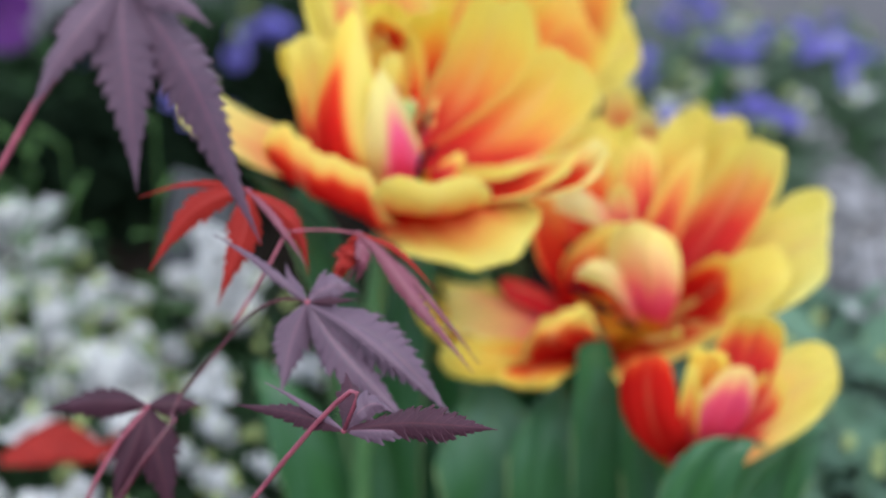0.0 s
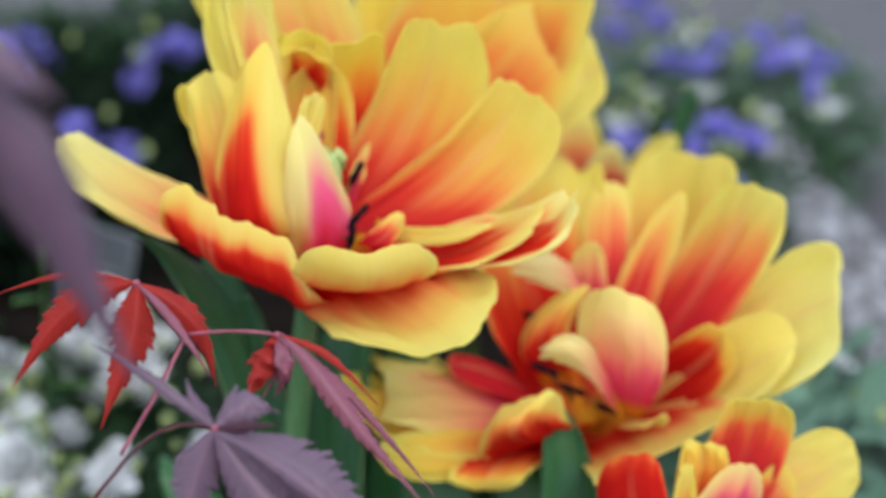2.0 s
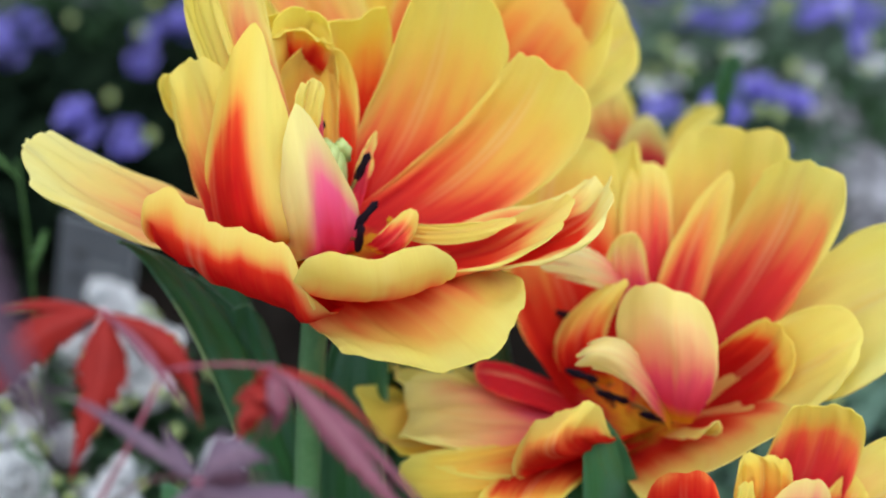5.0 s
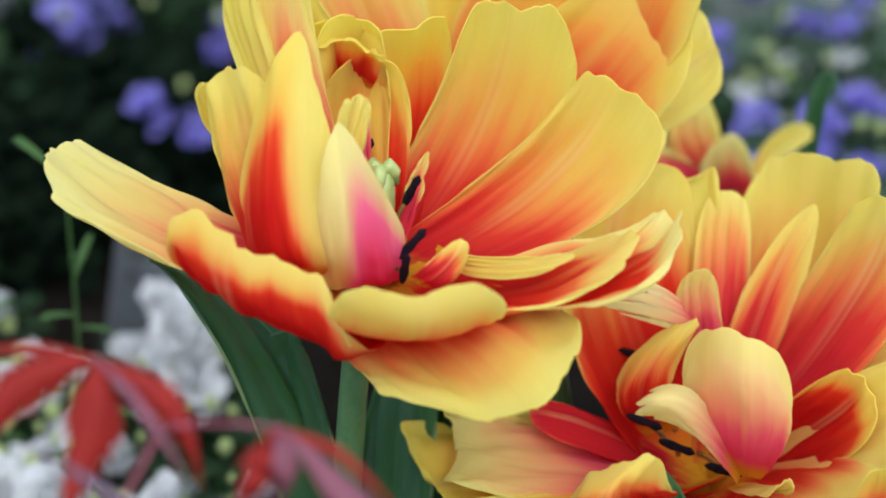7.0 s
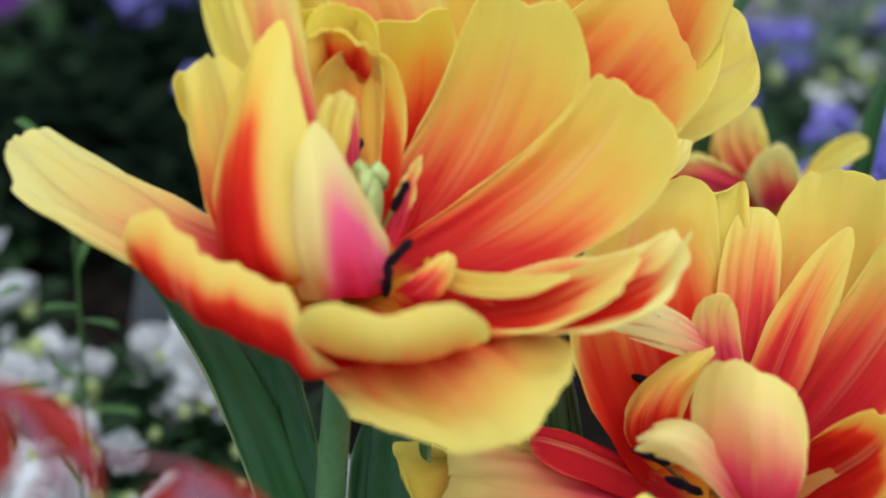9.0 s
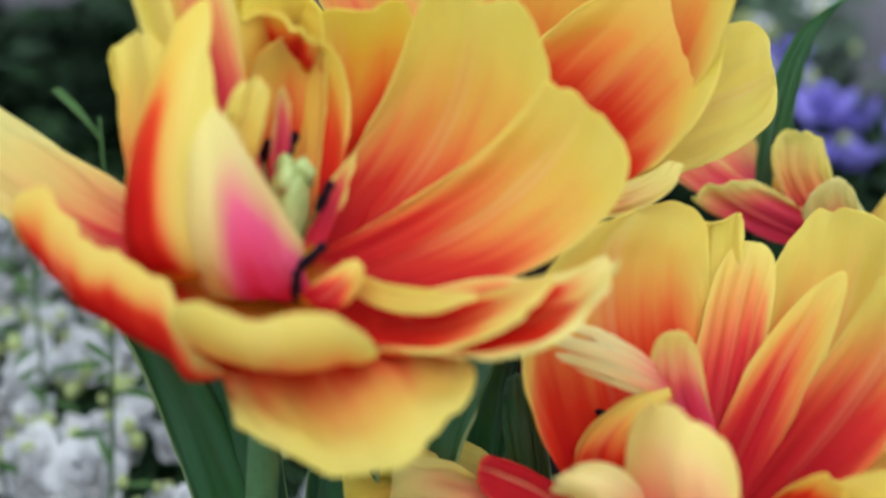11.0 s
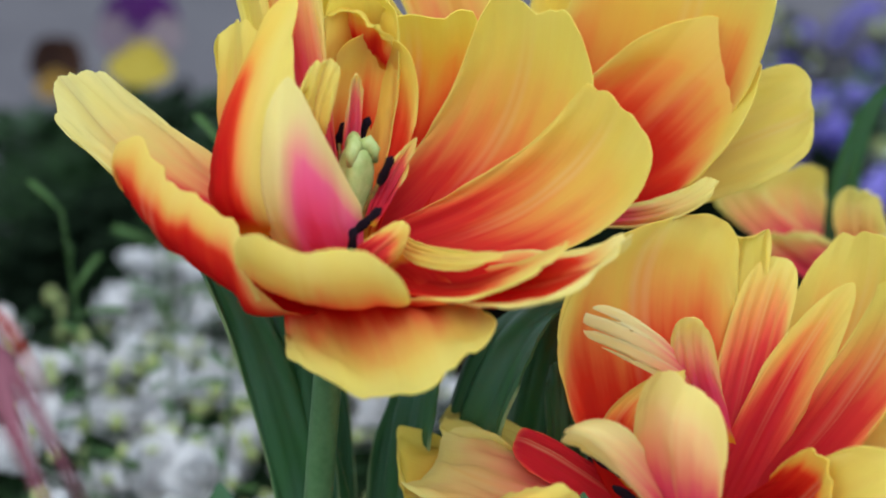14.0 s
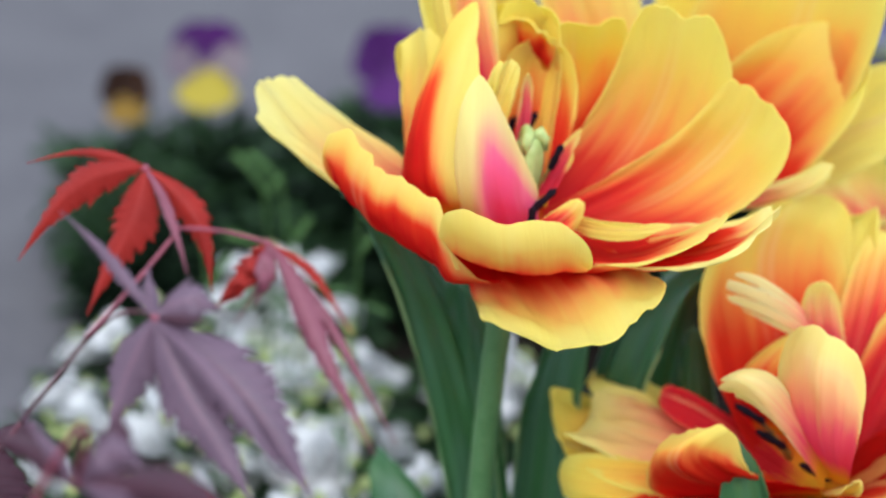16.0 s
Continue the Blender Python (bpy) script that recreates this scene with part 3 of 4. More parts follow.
petal(tall, TALL_BASE, (-0.005, 0.006, 0.346), (-0.003, 0.004, 0.362), (0.002, 0.002, -0.0005), (0.001, 0, 0.0025), (0.95, 1.5, 0.5, 0.1), root=0.6, blunt=1.6)
petal(tall, (0.006, -0.006, 0.317), (0.01, 0.003, 0.331), (0.016, 0.008, 0.343), (0.0025, 0.002, -0.0015), (0.0005, 0, 0.0005), (0.95, 1.5, 0.25, 0.1), root=0.5, blunt=1.5)
petal_between(tall, (-0.028, -0.012, 0.31), (-0.0515, 0.006, 0.345), (-0.040, -0.006, 0.347), (-0.028, -0.010, 0.355), (-0.0445, 0.008, 0.3725), (0.62, 0.9, 0.05, 0.25), root=0.85, ruffle=0.001, blunt=2.6)
petal_between(tall, (-0.022, -0.029, 0.318), (-0.042, -0.012, 0.3436), (-0.028, -0.033, 0.350), (-0.011, -0.024, 0.355), (-0.024, 0.0005, 0.387), (0.98, 0.72, 0, 0.1), skew=0.42, root=0.6, ruffle=0.0008, blunt=1.75)
petal(tall, TALL_BASE, (-0.006, -0.04, 0.335), (-0.0095, -0.033, 0.3705), (0.0127, 0.0085, -0.003), (0.0008, 0.0145, -0.004), (1.12, 0.38, 1.0, 0.9), root=0.9, blunt=1.6, skew=-0.36)
petal(tall, TALL_BASE, (-0.050, 0.014, 0.348), (-0.0525, 0.014, 0.366), (0.005, -0.004, 0.002), (0.002, -0.001, 0.004), (0.3, 1, 0, 0.1), root=0.4, ruffle=0.001)
petal(tall, TALL_BASE, (-0.038, 0.002, 0.38), (-0.039, 0.002, 0.409), (0.006, -0.004, 0.0005), (0.001, 0, 0.0015), (0.2, 1, 0, 0.5), root=0.4, ruffle=0.0008)
petal(tall, TALL_BASE, (-0.028, 0.006, 0.379), (-0.026, 0.004, 0.41), (0.009, 0.004, -0.0025), (0.001, 0.002, 0.0015), (0.66, 1, 0.3, 0.6), root=0.4, ruffle=0.0012, blunt=2.8)
pistil(tall, (-0.002, -0.004, 0.316), (0.001, -0.003, 0.341))
stamen(tall, (-0.003, -0.002, 0.306), (0.01, -0.004, 0.334), (0.42, -0.2, 0.9))
stamen(tall, (-0.003, -0.002, 0.306), (0.010, -0.019, 0.323), (0.65, 0.1, 0.7))
stamen(tall, (-0.003, -0.002, 0.306), (-0.012, 0.012, 0.337), (0.42, -0.2, 0.9))
stamen(tall, (-0.003, -0.002, 0.306), (-0.005, 0.014, 0.339), (0.42, -0.2, 0.9))
stamen(tall, (-0.003, -0.002, 0.306), (0.008, -0.024, 0.317), (0.15, -0.3, 0.9))
stem(tall, TALL_BASE, (-0.020, 0.012, 0.15), (-0.020, 0.02, -0.01), 0.0050)
blade_between(tall, (-0.005, 0.03, -0.005), (-0.0592, 0.014, 0.2763), (-0.0474, 0.022, 0.267), (-0.0334, 0.032, 0.2553), (-0.0773, 0.014, 0.3038), wide=0.7)
blade(tall, (-0.002, 0.03, -0.005), (-0.033, 0.03, 0.224), (-0.036, 0.028, 0.268), (0.0115, -0.002, 0.001), (0.0005, 0.002, -0.001))
blade(tall, (0.005, 0.035, -0.005), (-0.001, 0.045, 0.214), (0.021, 0.05, 0.263), (0.0135, -0.01, 0.0065), (0.0015, -0.005, 0.0025))
blade(tall, (0, 0.045, -0.005), (-0.038, 0.06, 0.233), (-0.051, 0.07, 0.27), (0.0095, -0.0025, 0.001), (-0.0025, 0.0025, -0.001))

# the double tulip beside it, facing the path
SIDE_BASE = (0.11, 0.035, 0.201)
side = tulip("yellow and red double tulip with ruffled inner petals", (0.095, 0.06, 0))
petal_between(side, (0.1178, -0.004, 0.2278), (0.0958, -0.010, 0.2685), (0.1113, -0.030, 0.2738), (0.1290, -0.028, 0.2691), (0.1122, -0.020, 0.2913), (0.66, 1.2, 0.55, 0.6), root=0.30, blunt=3.2, wide=0.62, skew=-0.10, ruffle=0.0008)
petal_between(side, (0.1157, -0.008, 0.2313), (0.0918, -0.030, 0.2635), (0.0918, -0.034, 0.2733), (0.0954, -0.022, 0.2724), (0.0791, -0.030, 0.2700), (0.42, 1, 0.55, 1.0), root=0.6, crease=0.0003, lobes=3, cut=0.14, ruffle=0.001)
petal(side, (0.093, 0.022, 0.23), (0.085, 0.01, 0.258), (0.101, 0.02, 0.274), (0.0095, -0.002, 0.003), (0.0025, 0.01, -0.002), (0.75, 0.8, 0, 0.25), root=0.6, ruffle=0.0008)
petal(side, (0.107, 0.032, 0.264), (0.086, 0.016, 0.283), (0.071, 0.014, 0.287), (-0.0005, 0.0005, 0.008), (-0.0025, 0.0015, 0.001), (0.4, 1, 0.6, 1.1), root=0.3, crease=0.0003, lobes=3, cut=0.55)
petal(side, (0.111, 0.036, 0.246), (0.105, 0.024, 0.278), (0.105, 0.02, 0.293), (0.0075, 0.001, -0.0025), (-0.0005, 0.004, -0.0035), (0.68, 1, 0.6, 0.4), root=0.9)
petal(side, SIDE_BASE, (0.078, 0.055, 0.278), (0.085, 0.066, 0.307), (0.0235, 0.023, 0.002), (0.0045, -0.006, -0.001), (0.66, 1.3, 0, 0.3), root=0.5, blunt=3.2, ruffle=0.0012)
petal(side, SIDE_BASE, (0.104, 0.078, 0.281), (0.106, 0.08, 0.298), (0.01, -0.001, 0.002), (0.002, -0.001, 0.007), (0.3, 1, 0, 0.5), root=0.5, ruffle=0.0012)
petal(side, SIDE_BASE, (0.116, 0.064, 0.273), (0.119, 0.081, 0.293), (0.01, -0.001, 0), (0, 0.001, 0), (0.74, 1.2, 0.15, 0.35), root=0.5)
petal(side, SIDE_BASE, (0.143, 0.078, 0.262), (0.15, 0.086, 0.303), (0.0215, -0.018, 0.008), (0.0005, -0.008, 0.017), (0.62, 1.2, 0.1, 0.35), root=0.4, ruffle=0.0016, blunt=2.8)
petal(side, SIDE_BASE, (0.131, 0.052, 0.266), (0.146, 0.059, 0.297), (0.0105, 0, 0.0005), (0.0015, 0, 0.0015), (0.78, 1.3, 0.1, 0.4), root=0.6, blunt=1.8)
petal(side, SIDE_BASE, (0.156, 0.03, 0.276), (0.169, 0.026, 0.314), (0.014, -0.022, 0.005), (0.003, 0, 0.004), (0.74, 1, 0.1, 0.35), root=0.4, ruffle=0.001, blunt=2.6)
petal(side, SIDE_BASE, (0.18, 0.004, 0.264), (0.201, -0.006, 0.278), (-0.0035, -0.021, -0.019), (-0.0015, -0.013, 0.007), (0.35, 1, 0.1, 0.75), root=0.4, ruffle=0.0014, blunt=2.8)
petal(side, SIDE_BASE, (0.144, 0.004, 0.243), (0.155, -0.008, 0.265), (0.0065, -0.009, -0.0075), (-0.0005, -0.007, 0.0035), (1.0, 1.4, 0.0, 0.1), root=0.7, ruffle=0.0012)
petal(side, SIDE_BASE, (0.16, -0.012, 0.25), (0.18, -0.02, 0.268), (0, -0.014, -0.012), (-0.006, -0.004, 0.003), (0.3, 1, 0.1, 0.4), root=0.5, ruffle=0.001, blunt=2.6)
petal(side, SIDE_BASE, (0.125, -0.034, 0.23), (0.116, -0.052, 0.232), (0.0285, 0.003, 0.0135), (0.0015, -0.009, 0.0085), (0.56, 1.4, 0, 0.5), root=0.6, blunt=4.0)
petal(side, (0.116, 0, 0.221), (0.127, -0.022, 0.234), (0.129, -0.026, 0.24), (0.004, -0.001, 0.0005), (-0.001, -0.003, -0.0005), (0.2, 1, 0, 0.7), root=0.8, blunt=1.4)
petal_between(side, SIDE_BASE, (0.0383, 0.028, 0.2344), (0.0487, 0.004, 0.23), (0.0355, -0.014, 0.2286), (0.0229, 0.014, 0.2283), (0.64, 1.4, 0.40, 0.5), root=0.7, blunt=3.4, ruffle=0.003, roll=0.003)
petal(side, SIDE_BASE, (0.063, 0.02, 0.235), (0.047, 0.024, 0.237), (0.0005, -0.008, -0.0035), (-0.0005, -0.002, -0.0005), (1.5, 1.6, 0.1, 0.0), root=0.6)
petal_between(side, SIDE_BASE, (0.0155, 0.034, 0.2268), (0.0282, 0.008, 0.2174), (0.0474, -0.022, 0.2197), (0.0119, 0.014, 0.2197), (0.50, 1.3, 0, 0.0), root=0.7, blunt=4, ruffle=0.0030)
petal_between(side, SIDE_BASE, (0.0277, 0.05, 0.2276), (0.0324, 0.038, 0.2292), (0.0338, 0.026, 0.2288), (0.0166, 0.036, 0.231), (0.15, 1, 0, 0.6), root=0.7, blunt=2.4, ruffle=0.0030)
petal_between(side, SIDE_BASE, (0.0567, -0.03, 0.2268), (0.0692, -0.044, 0.2415), (0.0899, -0.03, 0.2414), (0.0756, -0.04, 0.2583), (0.86, 1.1, 0, 0.3), root=0.6, blunt=3, ruffle=0.0012)
petal(side, SIDE_BASE, (0.042, -0.022, 0.22), (0.017, -0.004, 0.211), (0.0025, -0.007, -0.0075), (0.0005, 0.003, -0.0005), (0.5, 0.8, 0, 0.05), root=0.7, ruffle=0.001)
petal(side, SIDE_BASE, (0.065, -0.024, 0.218), (0.063, -0.03, 0.209), (0.0165, 0.001, -0.0005), (-0.0015, -0.001, -0.0005), (0.85, 0.8, 0, 0), root=0.7)
for p, q in (((0.098, 0.02, 0.222), (0.094, -0.006, 0.241)), ((0.097, 0.024, 0.222), (0.084, 0.004, 0.245)), ((0.098, 0.03, 0.225), (0.084, 0.04, 0.25)), ((0.105, 0.02, 0.222), (0.11, -0.002, 0.229))):
    stamen(side, p, q, (0.9, -0.1, -0.35 + 9 * (p[0] - 0.098)))
stem(side, SIDE_BASE, (0.105, 0.06, 0.11), (0.095, 0.06, -0.01), 0.0046)
blade(side, (0.09, 0, -0.005), (0.095, -0.024, 0.185), (0.084, -0.02, 0.247), (0.0135, 0.005, -0.003), (-0.0005, -0.001, 0))
blade(side, (0.06, 0.03, -0.005), (0.052, 0, 0.149), (0.039, 0.035, 0.184), (0.0295, -0.01, 0.006), (-0.0065, 0, 0))
blade(side, (0.08, 0.02, -0.005), (0.074, -0.012, 0.156), (0.086, 0.02, 0.195), (0.021, 0.0025, -0.0035), (-0.002, -0.0055, 0.0045))
blade_between(side, (0.03, 0.05, -0.005), (0.0191, 0.05, 0.2507), (0.0301, 0.042, 0.2487), (0.0441, 0.032, 0.2492), (0.0583, 0.045, 0.283), wide=0.72)
blade_between(side, (0.05, 0.06, -0.005), (0.0316, 0.066, 0.2305), (0.0421, 0.058, 0.2384), (0.0472, 0.07, 0.233), (0.0545, 0.055, 0.2762), wide=0.72)
blade_between(side, (0.08, 0.07, -0.005), (0.0487, 0.052, 0.2353), (0.0557, 0.048, 0.2387), (0.0613, 0.054, 0.2346), (0.0531, 0.05, 0.2548), wide=0.72)

# the tulip half hidden behind
BACK_BASE = (0.030, 0.110, 0.285)
back = tulip("yellow and orange double tulip behind the tall one", (0.025, 0.12, 0))
petal(back, BACK_BASE, (0.065, 0.115, 0.331), (0.082, 0.105, 0.397), (0.0385, -0.02, 0.0015), (0.0015, -0.015, 0.0245), (0.74, 1.1, 0, 0.25), root=0.45, blunt=2.8)
petal_between(back, BACK_BASE, (0.0462, 0.1, 0.3416), (0.0683, 0.1, 0.3292), (0.093, 0.076, 0.3213), (0.0951, 0.1, 0.362), (0.80, 1.3, 0, 0.3), root=0.5, blunt=3, ruffle=0.001)
petal(back, BACK_BASE, (0.101, 0.115, 0.322), (0.118, 0.12, 0.333), (0.005, -0.01, -0.015), (-0.001, 0, 0.002), (0.25, 1, 0.1, 0.4), root=0.4, ruffle=0.0012, blunt=2.8)
petal(back, BACK_BASE, (0.08, 0.07, 0.307), (0.096, 0.076, 0.319), (0.003, -0.0035, -0.0025), (-0.001, 0.0015, -0.0005), (0.6, 0.6, 0.4, 0.8), root=0.6, ruffle=0.0008)
petal(back, BACK_BASE, (0.035, 0.13, 0.354), (0.036, 0.125, 0.402), (0.022, 0, -0.0005), (-0.001, 0, 0.0055), (0.4, 1.2, 0, 0.2), root=0.5, blunt=2.6)
petal(back, BACK_BASE, (-0.008, 0.1, 0.363), (-0.013, 0.095, 0.407), (0.02, 0.01, -0.0085), (0.001, 0, 0.0025), (0.56, 0.9, 0.2, 0.4), root=0.5, blunt=2.6)
petal(back, BACK_BASE, (-0.036, 0.07, 0.372), (-0.037, 0.06, 0.412), (0.0145, -0.0025, 0.0005), (-0.0005, 0.0025, 0.0015), (0.25, 1, 0, 0.3), root=0.5, blunt=2.4)
stem(back, BACK_BASE, (0.03, 0.12, 0.14), (0.025, 0.12, -0.01), 0.0046)
blade(back, (0.04, 0.11, -0.005), (0.075, 0.1, 0.12), (0.1, 0.06, 0.2), (0.0175, 0.0125, 0), (-0.0025, 0.0025, 0))

# the low half-open tulip in front
LOW_BASE = (0.131, -0.068, 0.19)
low = tulip("half-open orange and red double tulip low over broad leaves", (0.12, -0.02, 0))
petal(low, LOW_BASE, (0.111, -0.085, 0.224), (0.11, -0.078, 0.252), (0.012, -0.011, 0.006), (0.001, 0.008, 0.002), (1.5, 1.2, 0.0, 0.0), root=0.5, blunt=3)
petal(low, LOW_BASE, (0.174, -0.062, 0.223), (0.198, -0.06, 0.238), (0.0035, -0.008, -0.017), (0.0005, 0, 0), (0.50, 1.5, 0.25, 0.15), root=0.5, blunt=2.6, ruffle=0.0016)
petal(low, LOW_BASE, (0.156, -0.055, 0.237), (0.158, -0.062, 0.265), (0.0145, -0.0035, -0.001), (0.0005, -0.0035, 0.005), (0.92, 1.3, 0.1, 0.05), root=0.5, blunt=3, ruffle=0.0016)
petal(low, LOW_BASE, (0.141, -0.086, 0.224), (0.148, -0.084, 0.25), (0.015, 0.002, 0.0025), (0, 0.002, 0.0005), (1.10, 1.2, 0.6, 0.2), root=0.6, blunt=2.2)
petal(low, LOW_BASE, (0.127, -0.09, 0.23), (0.129, -0.085, 0.253), (0.0045, 0, 0), (0.0005, 0, 0), (0.75, 1, 0.05, 0.05), root=0.5, ruffle=0.001)
petal(low, LOW_BASE, (0.137, -0.07, 0.239), (0.136, -0.066, 0.25), (0.0095, -0.001, -0.0005), (0.0005, -0.001, 0.0015), (0.62, 1, 0.0, 0.05), root=0.5, ruffle=0.0016)
petal(low, LOW_BASE, (0.163, -0.065, 0.219), (0.172, -0.06, 0.234), (0.0065, -0.002, -0.0075), (0.0005, 0.001, -0.0005), (0.9, 1.5, 0.1, 0.0), root=0.7)
blade(low, (0.12, -0.09, -0.005), (0.131, -0.1, 0.195), (0.161, -0.094, 0.215), (0.015, 0, -0.006), (0.001, 0, 0))
stem(low, LOW_BASE, (0.128, -0.045, 0.09), (0.12, -0.02, -0.01), 0.0044)
blade(low, (0.125, -0.03, -0.005), (0.152, -0.06, 0.178), (0.199, -0.04, 0.195), (0.008, -0.005, -0.01), (0, 0, -0.001))
blade(low, (0.135, -0.02, -0.005), (0.18, -0.035, 0.166), (0.199, -0.02, 0.201), (0.014, -0.005, -0.0015), (-0.001, 0, -0.0015))
blade(low, (0.12, -0.02, -0.005), (0.119, -0.03, 0.16), (0.105, -0.02, 0.201), (0.015, 0, 0), (0.001, 0, 0))
blade(low, (-0.03, 0.04, -0.005), (-0.05, 0.03, 0.141), (-0.074, 0.05, 0.182), (0.019, 0.0025, -0.003), (0.001, 0.0025, 0))

# the small pale tulip at the back
FAR_BASE = (0.143, 0.235, 0.215)
far = tulip("small pale yellow and pink tulip behind the others", (0.13, 0.25, 0))
petal(far, FAR_BASE, (0.121, 0.225, 0.251), (0.122, 0.222, 0.27), (0.011, 0, -0.0015), (0.001, 0, 0.0015), (0.62, 0.9, 0.35, 0.6), root=0.6, ruffle=0.0016)
petal(far, FAR_BASE, (0.136, 0.215, 0.244), (0.135, 0.21, 0.258), (0.011, 0, 0.0015), (-0.002, 0, -0.0015), (0.60, 0.7, 0.27, 1), root=0.7, blunt=1.8)
petal(far, FAR_BASE, (0.158, 0.235, 0.242), (0.173, 0.235, 0.248), (0.001, -0.0025, -0.0055), (0.001, -0.0025, 0.0005), (0.22, 1, 0.06, 0.6), root=0.5, ruffle=0.001)
petal(far, FAR_BASE, (0.089, 0.26, 0.241), (0.094, 0.26, 0.262), (0.0135, 0.01, -0.0035), (-0.0005, 0, 0.0025), (0.68, 1.1, 0.35, 0.6), root=0.5, ruffle=0.0014)
petal(far, FAR_BASE, (0.079, 0.235, 0.247), (0.077, 0.23, 0.264), (0.011, 0.005, 0), (-0.003, 0, 0.002), (0.68, 1, 0.35, 0.6), root=0.5, ruffle=0.0014)
petal(far, FAR_BASE, (0.099, 0.215, 0.242), (0.095, 0.21, 0.251), (0.015, 0.0025, 0.0025), (0.003, 0.0025, -0.0015), (0.72, 1, 0.35, 0.6), root=0.6, ruffle=0.0012)
petal(far, FAR_BASE, (0.12, 0.235, 0.242), (0.123, 0.235, 0.258), (0.011, 0, 0.0005), (0.002, 0, -0.0005), (0.66, 1, 0.35, 0.6), root=0.6, ruffle=0.0012)
stem(far, FAR_BASE, (0.135, 0.25, 0.12), (0.13, 0.25, -0.01), 0.004)
blade(far, (0.15, 0.26, -0.005), (0.108, 0.25, 0.241), (0.133, 0.25, 0.312), (0.006, 0, -0.0005), (0.001, 0, 0.0015))
blade(far, (0.15, 0.25, -0.005), (0.173, 0.24, 0.245), (0.182, 0.238, 0.264), (0.0035, 0, -0.002), (-0.0005, 0, -0.001))

# the maple seedling
maple = seedling()
leaf = maple_leaf(maple, 'red')
leaflet(leaf, (-0.0565, -0.194, 0.3817), (-0.0988, -0.185, 0.3752), 0.0013, 'red', via=(-0.0741, -0.1895, 0.3824))
leaflet(leaf, (-0.0565, -0.194, 0.3817), (-0.0951, -0.2, 0.3509), 0.00461, 'red', via=(-0.0781, -0.197, 0.3728))
leaflet(leaf, (-0.0565, -0.194, 0.3817), (-0.0684, -0.21, 0.3416), 0.00544, 'red', via=(-0.0593, -0.202, 0.3652))
leaflet(leaf, (-0.0565, -0.194, 0.3817), (-0.0346, -0.2, 0.3494), 0.00355, 'red', via=(-0.0403, -0.197, 0.3703))
leaflet(leaf, (-0.0565, -0.194, 0.3817), (-0.0344, -0.215, 0.3608), 0.00118, 'mixed', via=(-0.0445, -0.2045, 0.3723))
leaf = maple_leaf(maple, 'mixed')
leaflet(leaf, (-0.0153, -0.205, 0.3691), (-0.0252, -0.215, 0.3523), 0.0040, 'red', via=(-0.0191, -0.210, 0.3613), peak=0.5, curl=0.9)
leaflet(leaf, (-0.0153, -0.205, 0.3691), (-0.0165, -0.212, 0.3525), 0.0024, 'mixed', via=(-0.0128, -0.212, 0.3621), curl=0.9)
leaflet(leaf, (-0.0153, -0.205, 0.3691), (0.0274, -0.235, 0.3258), 0.0029, 'mixed', via=(0.0046, -0.22, 0.3514))
leaflet(leaf, (-0.0153, -0.205, 0.3691), (0.0289, -0.225, 0.3237), 0.00149, 'mixed', via=(0.0081, -0.215, 0.3516))
leaflet(leaf, (-0.0153, -0.205, 0.3691), (0.0138, -0.215, 0.3505), 0.00103, 'red', via=(0.0004, -0.21, 0.3625))
leaflet(leaf, (-0.0153, -0.205, 0.3691), (-0.0224, -0.21, 0.3463), 0.0008, 'mixed', via=(-0.0138, -0.2075, 0.3619))
leaf = maple_leaf(maple, 'purple')
leaflet(leaf, (-0.0328, -0.239, 0.3573), (-0.0683, -0.225, 0.3767), 0.0016, 'purple', via=(-0.0490, -0.232, 0.3686))
leaflet(leaf, (-0.0328, -0.239, 0.3573), (-0.0414, -0.225, 0.3659), 0.0022, 'purple', via=(-0.0382, -0.232, 0.3608))
leaflet(leaf, (-0.0328, -0.239, 0.3573), (-0.0143, -0.235, 0.3591), 0.0052, 'purple', via=(-0.0247, -0.237, 0.3631), curl=0.3)
leaflet(leaf, (-0.0328, -0.239, 0.3573), (-0.0431, -0.250, 0.3256), 0.0060, 'purple', via=(-0.0387, -0.244, 0.3421))
leaflet(leaf, (-0.0328, -0.239, 0.3573), (0.0048, -0.260, 0.3176), 0.0068, 'purple', via=(-0.0162, -0.249, 0.3377))
leaflet(leaf, (-0.0328, -0.239, 0.3573), (0.0200, -0.255, 0.3188), 0.0082, 'purple', via=(-0.0045, -0.247, 0.3431))
leaflet(leaf, (-0.0328, -0.239, 0.3573), (0.0158, -0.262, 0.3278), 0.0022, 'purple', via=(-0.0094, -0.252, 0.3476), peak=0.6)
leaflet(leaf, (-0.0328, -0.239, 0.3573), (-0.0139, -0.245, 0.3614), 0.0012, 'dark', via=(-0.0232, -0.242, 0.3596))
leaf = maple_leaf(maple, 'purple')
leaflet(leaf, (-0.0175, -0.3145, 0.3467), (-0.0448, -0.295, 0.3544), 0.0011, 'purple', via=(-0.0297, -0.305, 0.3509))
leaflet(leaf, (-0.0175, -0.3145, 0.3467), (-0.0003, -0.310, 0.3505), 0.004, 'purple', via=(-0.0089, -0.312, 0.3556), curl=0.3)
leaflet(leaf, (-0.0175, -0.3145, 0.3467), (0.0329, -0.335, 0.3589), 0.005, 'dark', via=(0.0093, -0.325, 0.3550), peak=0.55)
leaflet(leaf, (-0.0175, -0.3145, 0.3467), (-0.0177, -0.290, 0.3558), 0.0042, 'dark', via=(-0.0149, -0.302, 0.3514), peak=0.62)
